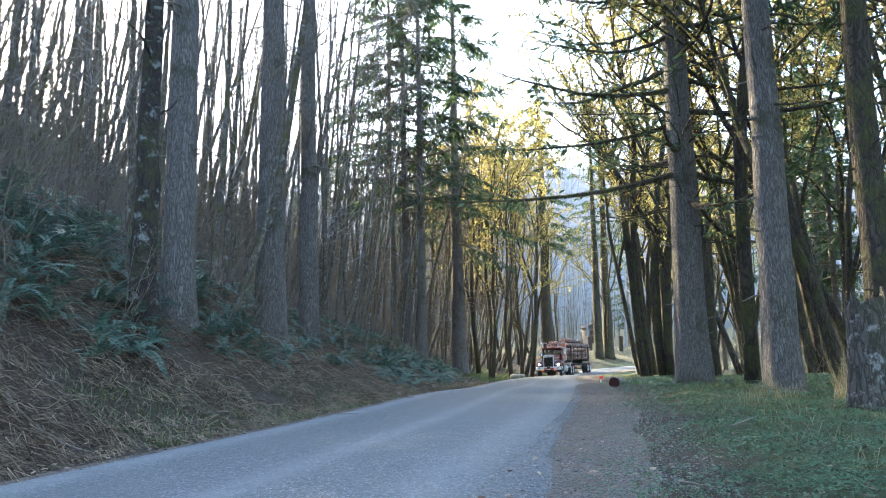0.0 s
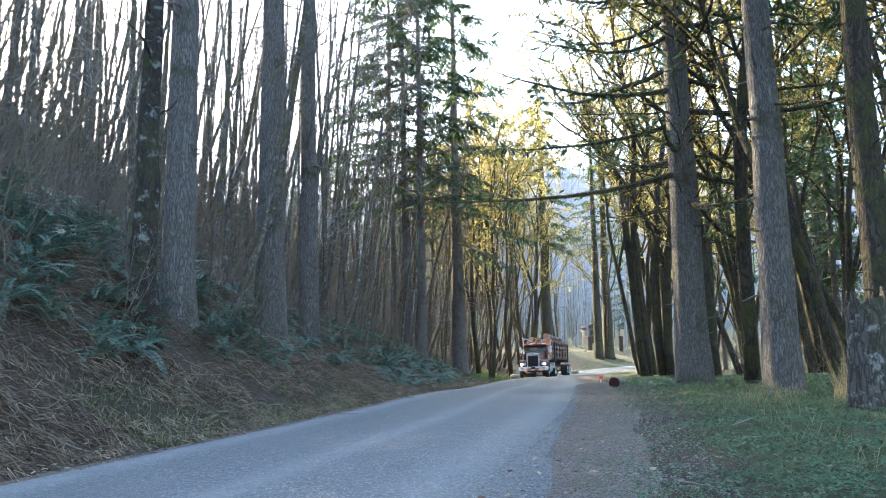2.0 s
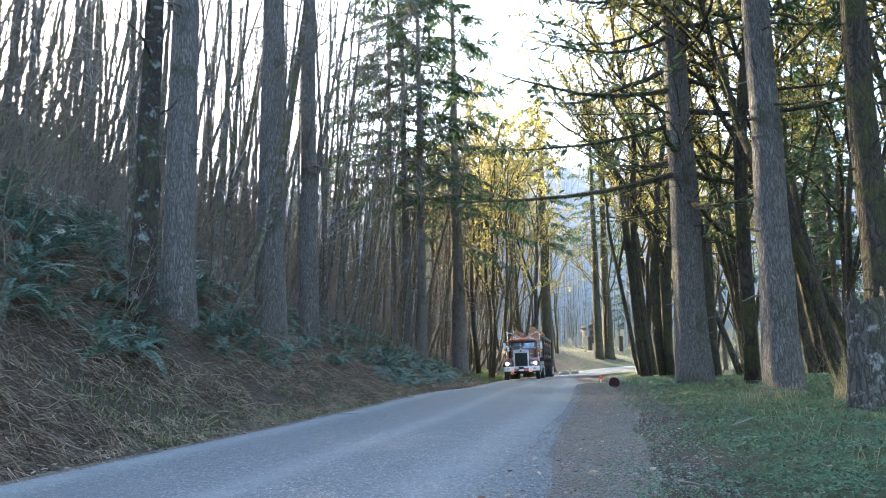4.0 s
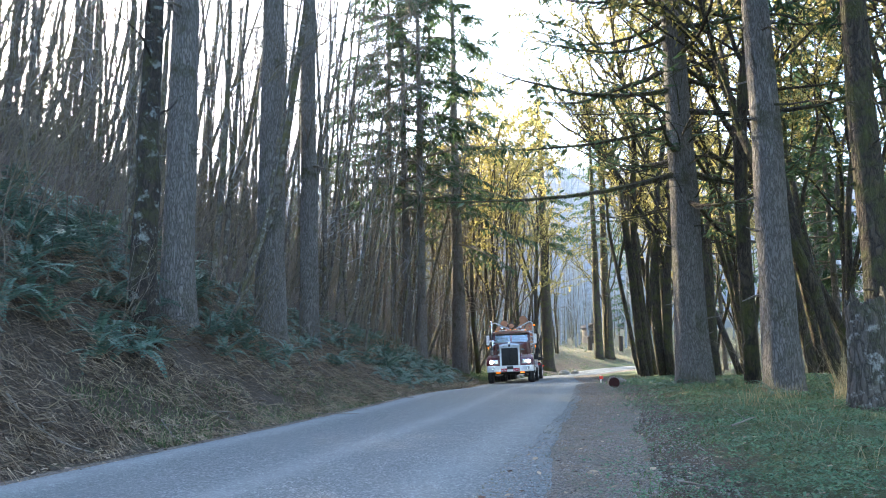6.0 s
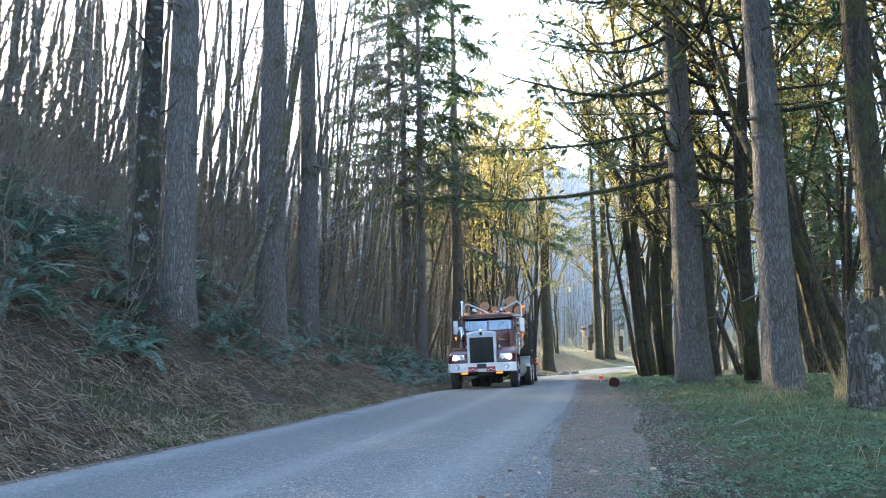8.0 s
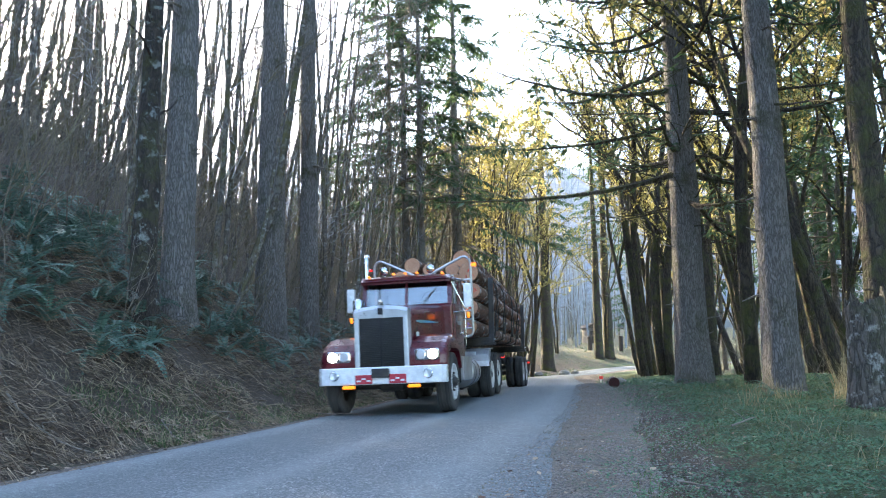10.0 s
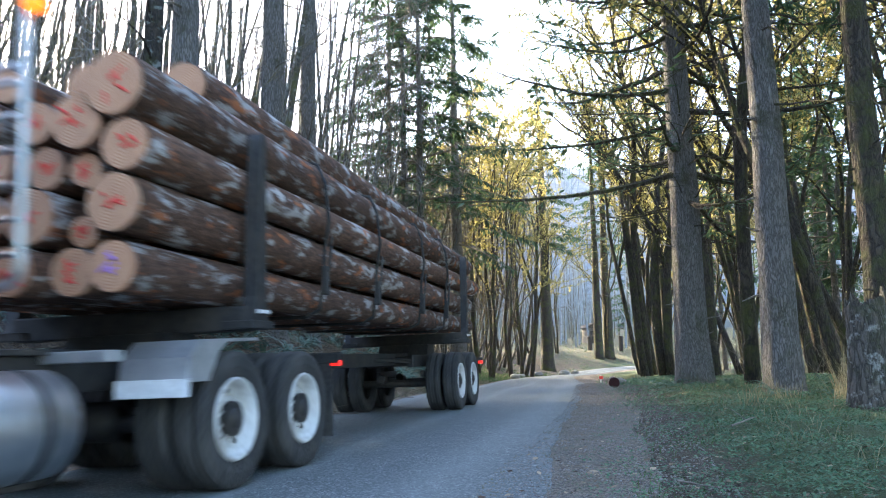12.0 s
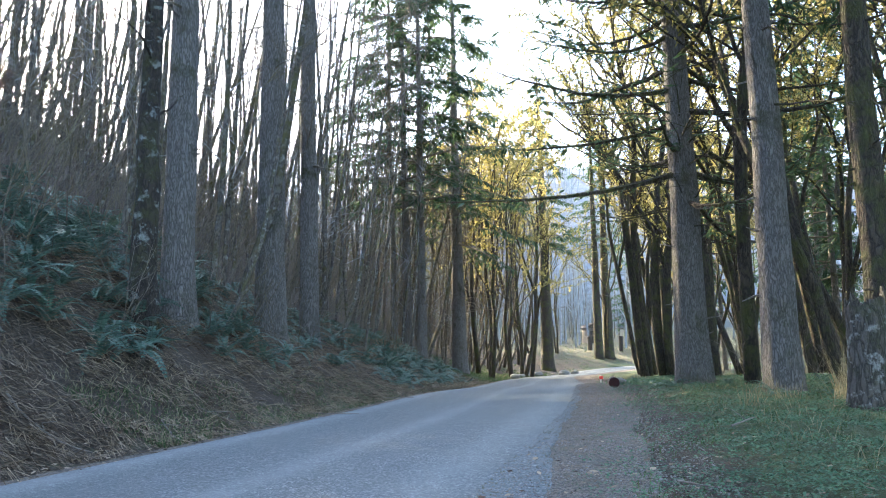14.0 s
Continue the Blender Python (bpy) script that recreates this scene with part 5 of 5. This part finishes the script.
    part("cab_body", prism([(Y(2.10), 0.98), (Y(2.08), 2.06), (Y(2.14), 2.10), (Y(3.50), 2.10), (Y(3.52), 0.98)], -cw, cw, 0.035), M["maroon"], t)
    part("cab_floor", rbox((-0.9, Y(3.5), 0.80), (0.9, Y(2.1), 0.99), 0.02), M["black_steel"], t)
    roof = part("roof", loft([[(-cw + i, Y(a), z - 0.06), (-cw + i, Y(a), z), (-cw + i + 0.10, Y(a), z + 0.055), (0, Y(a), z + 0.085), (cw - i - 0.10, Y(a), z + 0.055), (cw - i, Y(a), z), (cw - i, Y(a), z - 0.06)]
                              for a, z, i in ((2.08, 2.60, 0.02), (2.20, 2.64, 0.0), (2.7, 2.66, 0.0), (3.42, 2.66, 0.0), (3.53, 2.62, 0.02))]), M["maroon"], t)
    part("sun_visor", prism([(Y(2.05), 2.585), (Y(2.04), 2.605), (Y(2.22), 2.70), (Y(2.24), 2.67)], -0.93, 0.93, 0), M["maroon"], roof)
    for s in (-1, 1):
        part("front_pillar", loft([[(s * (0.86 - k), Y(a), z), (s * (0.95 - k * 0.3), Y(a), z), (s * (0.95 - k * 0.3), Y(a + 0.09), z), (s * (0.86 - k), Y(a + 0.09), z)] for a, z, k in ((2.14, 2.08, 0.0), (2.28, 2.62, 0.02))]), M["maroon"], t)
        part("rear_pillar", rbox((s * 0.95, Y(3.50), 2.08), (s * 0.89, Y(3.08), 2.63), 0.01), M["maroon"], t)
        part("windscreen_pane", prism([(Y(2.155), 2.09), (Y(2.145), 2.09), (Y(2.265), 2.61), (Y(2.275), 2.61)], s * 0.025, s * 0.86, 0), M["glass"], t, "flat windscreen glass").visible_shadow = False
        part("side_glass", rbox((s * 0.925, Y(3.08), 2.09), (s * 0.915, Y(2.30), 2.61), 0), M["glass"], t, "side window glass").visible_shadow = False
        door = part("door", rbox((s * 0.985, Y(3.16), 1.06), (s * 0.95, Y(2.30), 2.09), 0.012), M["maroon"], t)
        part("door_handle", rbox((s * 1.02, Y(3.12), 1.48), (s * 0.985, Y(2.98), 1.52), 0.01), M["chrome"], door)
        # sign writing that cannot be read
        for k, (a0, a1, z, h) in enumerate(((2.42, 2.52, 1.70, 0.14), (2.53, 2.98, 1.66, 0.075), (2.55, 2.86, 1.46, 0.03), (2.52, 2.90, 1.25, 0.035))):
            part("door_lettering", rbox((s * 0.990, Y(a1), z), (s * 0.984, Y(a0), z + h), 0.002, 1), M["grey_trim"] if k < 2 else M["black_steel"], door, "pale lettering bar" if k < 2 else "dark lettering bar")
        part("grab_rail", pipe([(s * 0.98, Y(3.30), 1.2), (s * 1.03, Y(3.30), 1.25), (s * 1.03, Y(3.30), 2.0), (s * 0.98, Y(3.30), 2.05)], 0.014), M["chrome"], t)
        # mirror with brackets and a marker
        mir = part("mirror", rbox((s * 1.25 - 0.085, Y(2.44), 2.00), (s * 1.25 + 0.085, Y(2.33), 2.50), 0.03, 3), M["bumper"], t, "tall bright mirror")
        part("mirror_arm", pipe([(s * 0.96, Y(2.18), 2.60), (s * 1.25, Y(2.38), 2.56), (s * 1.25, Y(2.38), 1.93), (s * 0.96, Y(2.18), 1.90)], 0.013), M["chrome"], mir)
        part("mirror_brace", pipe([(s * 0.96, Y(2.12), 2.52), (s * 1.20, Y(2.30), 1.98), (s * 1.25, Y(2.38), 1.95)], 0.011), M["chrome"], mir)
        part("marker_lamp", lathe_x([(-0.02, 0.02), (-0.02, 0.06), (0.02, 0.06), (0.02, 0.02)], 16, s * 1.25, Y(2.36), 1.84), M["amber"], mir, "lit amber marker", True)
        part("seat", rbox((s * 0.45 - 0.24, Y(3.35), 1.9), (s * 0.45 + 0.24, Y(3.20), 2.42), 0.05), M["seat"], t)
        # steps, tank and boxes below the cab
        part("step_box", rbox((s * 1.16, Y(3.18), 0.52), (s * 0.62, Y(2.05), 0.98), 0.02), M["galvanised"], t, "grey tread-plate step box")
        part("step_plate", rbox((s * 1.18, Y(3.38), 0.97), (s * 0.6, Y(1.82), 1.0), 0.006), M["galvanised"], t)
        tank = part("fuel_tank", Build().tube([(s * 0.86, Y(3.24), 0.66), (s * 0.86, Y(3.27), 0.66), (s * 0.86, Y(4.27), 0.66), (s * 0.86, Y(4.30), 0.66)], (0.30, 0.325, 0.325, 0.30), 28), M["alloy"], t, "polished round fuel tank", True)
        for a in (3.52, 4.0):
            part("tank_strap", Build().tube([(s * 0.86, Y(a), 0.66), (s * 0.86, Y(a + 0.05), 0.66)], (0.332, 0.332), 28), M["black_steel"], tank)
        part("tank_bracket", rbox((s * 0.5, Y(4.2), 0.30), (s * 0.9, Y(3.4), 0.36), 0.01), M["black_steel"], t)
        # drive wheel fender, a bent plate with a bright lower edge, and the flap behind
        plate = [(5.28, 0.80), (5.32, 1.04), (5.48, 1.17), (6.36, 1.20), (6.36, 1.175), (5.50, 1.145), (5.35, 1.02), (5.31, 0.80)]
        fd = part("drive_fender", prism([(Y(a), z) for a, z in plate], s * 0.66, s * 1.23, 0), M["galvanised"], t, "bent galvanised wheel guard")
        part("fender_side", prism([(Y(a), z) for a, z in ((5.30, 0.86), (5.34, 1.04), (5.50, 1.16), (5.88, 1.17), (5.73, 1.08), (5.58, 0.86))], s * 1.225, s * 1.235, 0), M["galvanised"], fd)
        part("fender_edge", rbox((s * 0.66, Y(5.30), 0.76), (s * 1.24, Y(5.26), 0.88), 0.006), M["bumper"], fd, "bright lower edge")
        part("mud_flap", rbox((s * 0.66, Y(8.01), 0.22), (s * 1.22, Y(7.98), 1.02), 0.006), M["rubber"], t)
        part("flap_bar", rbox((s * 0.4, Y(8.04), 0.97), (s * 1.31, Y(7.96), 1.06), 0.01), M["black_steel"], t)
        part("tail_lamp", rbox((s * 1.27 - 0.05, Y(8.05), 0.93), (s * 1.27 + 0.05, Y(7.97), 0.99), 0.012), M["red_lens"], t, "lit red lamp")
        # air cleaner can beside the hood
        can = part("air_cleaner", Build().tube([(s * 0.98, Y(2.02), 1.70), (s * 0.98, Y(2.02), 1.74), (s * 0.98, Y(2.02), 2.22), (s * 0.98, Y(2.02), 2.26)], (0.10, 0.125, 0.125, 0.06), 20), M["chrome"], t, "bright air cleaner can", True) if s > 0 else None
    part("windscreen_post", loft([[(-0.03, Y(a), z), (0.03, Y(a), z), (0.03, Y(a + 0.05), z), (-0.03, Y(a + 0.05), z)] for a, z in ((2.13, 2.07), (2.25, 2.62))]), M["maroon"], t)
    part("cab_back", rbox((-0.93, Y(3.52), 2.08), (0.93, Y(3.46), 2.64), 0.01), M["maroon"], t)
    # dark sheets cover the maroon and stand in for the unlit cab interior
    part("cab_dark_sheet", rbox((-0.90, Y(3.455), 2.105), (0.90, Y(2.16), 2.115), 0), M["seat"], t)
    part("rear_dark_sheet", rbox((-0.90, Y(3.455), 2.12), (0.90, Y(3.445), 2.60), 0), M["seat"], t)
    part("dashboard", rbox((-0.88, Y(2.55), 2.0), (0.88, Y(2.18), 2.14), 0.04), M["seat"], t)
    part("steering_wheel", Build().tube([(-0.45 + 0.21 * math.cos(k * 0.3142), Y(2.62) + 0.07 * math.sin(k * 0.3142), 2.2 + 0.20 * math.sin(k * 0.3142)) for k in range(21)], [0.014] * 21, 6), M["seat"], t)
    for s in (-1, 1):
        part("wiper", pipe([(s * 0.35, Y(2.12), 2.08), (s * 0.42, Y(2.15), 2.2), (s * 0.62, Y(2.2), 2.42)], 0.008, 5), M["black_steel"], t)
    # roof lamps, horns and spotlight
    for x in (-0.78, -0.25, 0.0, 0.25, 0.78):
        z = 2.70 if abs(x) > 0.5 else 2.735
        part("roof_lamp", loft([[(x - 0.035 * k, Y(a), z), (x + 0.035 * k, Y(a), z), (x + 0.02 * k, Y(a), z + 0.038 * k), (x - 0.02 * k, Y(a), z + 0.038 * k)] for a, k in ((2.08, 0.6), (2.12, 1.0), (2.20, 0.7))]), M["amber"], roof, "lit amber roof lamp")
    for s, a in ((-0.50, 2.35), (0.50, 2.35)):
        part("roof_beacon", Build().tube([(s, Y(a - 0.10), 2.83), (s, Y(a - 0.06), 2.83), (s, Y(a + 0.06), 2.83), (s, Y(a + 0.12), 2.83)], (0.085, 0.095, 0.07, 0.02), 18), M["chrome"], roof, "chrome spotlight", True)
        part("beacon_foot", cyl((s, Y(a), 2.70), (s, Y(a), 2.78), 0.02, 8), M["chrome"], roof)
    # exhaust stack
    st = part("exhaust_stack", Build().tube([(1.08, Y(2.98), 0.95), (1.08, Y(2.98), 3.12), (1.08, Y(3.00), 3.20), (1.08, Y(3.07), 3.28)], (0.062, 0.062, 0.062, 0.058), 16), M["chrome"], t, "tall chrome exhaust pipe", True)
    part("muffler", Build().tube([(1.08, Y(2.98), 1.12), (1.08, Y(2.98), 1.17), (1.08, Y(2.98), 2.0), (1.08, Y(2.98), 2.07)], (0.07, 0.115, 0.115, 0.07), 18), M["alloy"], st, smooth=True)
    # tubular rack behind the cab with a ladder at each side
    rack = part("headache_rack", rbox((-0.9, Y(3.86), 1.08), (0.9, Y(3.80), 1.20), 0.01), M["alloy"], t, "silver tubular cab guard")
    for s in (-1, 1):
        part("rack_tube", pipe([(s * 0.16, Y(3.74), 2.86), (s * 0.98, Y(3.78), 3.26), (s * 1.12, Y(3.80), 3.16), (s * 1.12, Y(3.82), 1.46), (s * 0.80, Y(3.82), 1.42)], 0.030, 10), M["alloy"], rack)
        part("ladder_rail", cyl((s * 0.80, Y(3.82), 1.15), (s * 0.80, Y(3.82), 2.72), 0.024, 8), M["alloy"], rack)
        part("rack_post", cyl((s * 0.30, Y(3.82), 1.10), (s * 0.30, Y(3.78), 2.92), 0.024, 8), M["alloy"], rack)
        for z in (1.62, 1.82, 2.02, 2.22, 2.42, 2.62):
            part("rung", cyl((s * 0.80, Y(3.82), z), (s * 1.12, Y(3.82), z), 0.018, 8), M["alloy"], rack)
        part("rack_plate", rbox((s * 0.32, Y(3.80), 2.62), (s * 0.72, Y(3.78), 2.84), 0.006), M["bumper"], rack, "pale guard plate")
        part("rack_lamp", rbox((s * 1.16, Y(3.80), 3.02), (s * 1.24, Y(3.74), 3.07), 0.012), M["red_lens"] if s > 0 else M["amber"], rack, "lit marker lamp")
    part("rack_cross", cyl((-1.1, Y(3.82), 2.72), (1.1, Y(3.82), 2.72), 0.022, 8), M["alloy"], rack)
    part("rear_deck", rbox((-0.55, Y(5.2), 1.08), (0.55, Y(3.9), 1.12), 0.01), M["black_steel"], t)
    part("deck_toolbox", rbox((-1.0, Y(4.9), 1.02), (-0.2, Y(4.72), 1.10), 0.01), M["galvanised"], t)
    bunk(t, Y(BUNK_F))
    wheels = []
    for s in (-1, 1):
        wheels.append(wheel(t, s * 1.03, Y(AXLES[0]), TYRE_R, s, False))
        for a in AXLES[1:3]:
            wheels.append(wheel(t, s * 1.09, Y(a), TYRE_R, s, True))
    return t, wheels


def bunk(parent, y):
    """A log bunk: a cross beam with an upright stake at each end."""
    b = part("bunk_beam", rbox((-1.18, y - 0.13, 1.26), (1.18, y + 0.13, 1.47), 0.015), M["black_steel"], parent, "dark steel log bunk")
    part("bunk_pedestal", prism([(y - 0.36, 1.06), (y - 0.22, 1.27), (y + 0.22, 1.27), (y + 0.36, 1.06)], -0.5, 0.5, 0.01), M["black_steel"], b)
    for s in (-1, 1):
        part("stake", loft([[(s * (1.15 + k), y - d, z), (s * (1.27 + k), y - d, z), (s * (1.27 + k), y + d, z), (s * (1.15 + k), y + d, z)] for z, d, k in ((1.28, 0.17, -0.01), (1.55, 0.085, 0.0), (2.92, 0.055, 0.03), (2.98, 0.035, 0.03))]), M["black_steel"], b, "worn dark log stake")
        part("stake_foot", rbox((s * 1.29, y - 0.2, 1.27), (s * 1.0, y + 0.2, 1.34), 0.01), M["black_steel"], b)
        part("stake_tab", rbox((s * 1.275, y - 0.09, 1.40), (s * 1.30, y + 0.09, 1.43), 0.004), M["bumper"], b, "pale reflector strip")


def L(a):
    return BUNK_F - a


def build_trailer():
    t = thing("log_trailer", "dark steel pole trailer with worn dual tyres under the logs", "trailer")
    part("reach_pole", rbox((-0.11, L(15.97), 0.88), (0.11, L(7.65), 1.10), 0.015), M["black_steel"], t)
    for s in (-1, 1):
        part("frame_rail", rbox((s * 0.44 - 0.05, L(16.77), 0.84), (s * 0.44 + 0.05, L(14.17), 1.06), 0.01), M["black_steel"], t)
        part("spring", rbox((s * 0.44 - 0.04, L(16.17), 0.64), (s * 0.44 + 0.04, L(14.97), 0.76), 0.03), M["black_steel"], t)
        part("brace", pipe([(s * 0.44, L(14.17), 0.95), (s * 0.2, L(13.47), 0.98), (0, L(12.77), 0.98)], 0.04, 6), M["black_steel"], t)
        part("tail_lamp", rbox((s * 1.27 - 0.05, L(16.87), 0.84), (s * 1.27 + 0.05, L(16.79), 0.90), 0.012), M["red_lens"], t, "lit red lamp")
        part("mud_flap", rbox((s * 0.66, L(16.84), 0.25), (s * 1.20, L(16.81), 0.95), 0.006), M["rubber"], t)
        part("flap_bar", rbox((s * 0.4, L(16.86), 0.895), (s * 1.31, L(16.80), 0.96), 0.008), M["black_steel"], t)
    for a in AXLES[3:]:
        part("axle", cyl((-0.95, L(a), 0.52), (0.95, L(a), 0.52), 0.07), M["black_steel"], t)
        part("brake_chamber", cyl((0.3, L(a) + 0.1, 0.6), (0.3, L(a) + 0.32, 0.62), 0.09), M["black_steel"], t)
    for a in (14.38, 15.55, 16.68):
        part("cross_member", rbox((-0.44, L(a) - 0.06, 0.86), (0.44, L(a) + 0.06, 1.04), 0.01), M["black_steel"], t)
    bunk(t, L(BUNK_R))
    wheels = []
    for s in (-1, 1):
        for a in AXLES[3:]:
            wheels.append(wheel(t, s * 1.09, L(a), TYRE_R, s, True))
    return t, wheels


# across, height, radius, front and rear station behind the bumper, mark on the butt
LOGS = [(-0.86, 1.68, 0.185, 4.95, 17.9, "purple"), (-0.47, 1.67, 0.175, 5.05, 17.6, "red"), (-0.10, 1.68, 0.185, 4.85, 17.7, "red"), (0.31, 1.70, 0.20, 5.1, 17.8, ""), (0.76, 1.71, 0.21, 5.0, 17.5, "red"),
        (-0.87, 2.12, 0.215, 4.92, 17.8, "red"), (-0.52, 1.97, 0.115, 5.1, 16.9, "red"), (-0.17, 2.08, 0.205, 4.95, 17.6, "red"), (0.27, 2.11, 0.19, 5.0, 17.3, ""), (0.72, 2.13, 0.205, 5.05, 17.8, "red"),
        (-0.98, 2.53, 0.185, 4.9, 18.1, "red"), (-0.60, 2.40, 0.125, 5.0, 17.0, "red"), (-0.17, 2.47, 0.165, 5.1, 17.4, "red"), (0.22, 2.50, 0.18, 5.0, 17.5, "red"), (0.68, 2.54, 0.20, 5.1, 17.6, ""),
        (-0.58, 2.74, 0.205, 4.9, 17.5, "red"), (-0.10, 2.81, 0.165, 5.05, 17.2, "red"), (0.33, 2.86, 0.175, 5.0, 17.6, "red"), (0.80, 2.93, 0.19, 5.1, 17.4, ""),
        (-0.90, 2.97, 0.235, 4.85, 17.7, "red"), (-0.46, 3.09, 0.17, 5.15, 17.3, ""), (-0.50, 3.50, 0.235, 6.4, 16.45, ""), (0.10, 3.10, 0.13, 5.0, 17.0, ""), (0.52, 3.24, 0.195, 5.1, 17.0, "")]


def build_log(x, z, r, a0, a1, mark):
    t = thing("log", "cut fir log with torn red-brown bark" + {"red": ", red mark on its butt", "purple": ", violet mark on its butt", "": ""}[mark], "log", "logs on the truck")
    n, b = 22, Build()
    pts, rad = [], []
    bow, ph = uni(-0.025, 0.025), uni(0, 6)
    for k in range(n + 1):
        u = k / n
        pts.append(Vector((bow * math.sin(3.14 * u) + 0.008 * math.sin(9 * u + ph), L(a0 + (a1 - a0) * u), bow * 0.4 * math.sin(5 * u + ph))))
        rad.append(r * (1.03 - 0.13 * u + 0.018 * math.sin(13 * u + ph)))
    b.tube(pts, rad, 20, cap=False, jag=0.035)
    part("bark", b, M["log_bark"], t, smooth=True)
    for k, s in ((0, 1), (n, -1)):
        e = pts[k]
        face = part("sawn_end", Build().tube([e - Vector((0, 0.05 * s, 0)), e + Vector((0, 0.012 * s, 0))], (rad[k] * 0.965, rad[k] * 0.955), 20), M["log_end"], t, "pale orange sawn face")
        if k == 0 and mark:
            mk = Build()
            for j in range(7):
                p = e + Vector((uni(-0.3, 0.3) * r, 0.014, uni(-0.3, 0.3) * r))
                q = p + Vector((uni(-0.5, 0.5) * r, 0, uni(-0.4, 0.4) * r))
                mk.tube([p, q], (0.014, 0.008), 6)
            part("paint_mark", mk, M["red_mark" if mark == "red" else "purple_mark"], face, "sprayed paint mark", kind="stuff")
    return t


def build_strap(a):
    t = thing("load_strap", "dark wire wrapper cinched round the load of logs", "strap", "wrappers round the logs")
    ring = [(-1.06, 1.55), (-1.115, 1.9), (-1.12, 2.2), (-1.185, 2.52), (-1.155, 2.95), (-1.05, 3.18), (-0.8, 3.24), (-0.45, 3.34), (0.1, 3.40), (0.6, 3.46), (0.78, 3.30), (1.02, 2.95), (0.98, 2.6), (0.97, 2.1), (1.0, 1.7), (0.9, 1.5), (-0.9, 1.47), (-1.06, 1.55)]
    b = Build()
    b.tube([Vector((x, L(a) + 0.02 * math.sin(i * 2.1), z)) for i, (x, z) in enumerate(ring)], [0.02] * len(ring), 6, cap=False)
    part("wire", b, M["black_steel"], t)
    part("binder", rbox((-1.17, L(a) - 0.045, 1.70), (-1.10, L(a) + 0.045, 2.02), 0.012), M["black_steel"], t)
    part("binder_grip", cyl((-1.17, L(a), 1.95), (-1.20, L(a) - 0.05, 2.35), 0.015, 8), M["black_steel"], t)
    return t


tractor, tractor_wheels = build_tractor()
trailer, trailer_wheels = build_trailer()
logs = []
for x, z, r, a0, a1, mark in LOGS:
    lg = build_log(x, z, r, a0 - 0.08, a1 - 0.45, mark)
    logs.append((lg, (x, 0, z)))
straps = [build_strap(a) for a in (8.2, 10.1, 12.5, 14.3)]


# ================= what moves =================
def motions():
    front = [(t, track_pose(bumper_at(t) + 0.96, bumper_at(t) + BUNK_F)) for t in TIMES]
    rear = [(t, track_pose(bumper_at(t) + BUNK_F, bumper_at(t) + BUNK_R)) for t in TIMES]
    walk(tractor, front)
    walk(trailer, rear)
    for lg, (x, y, z) in logs:
        walk(lg, [(t, m @ pose(x, y, z)) for t, m in rear])
    for s in straps:
        walk(s, rear)
    start = bumper_at(0.0)
    for w in tractor_wheels + trailer_wheels:
        x, y, z = w.location
        walk(w, [(t, pose(x, y, z, -math.degrees((start - bumper_at(t)) / TYRE_R))) for t in TIMES])


motions()
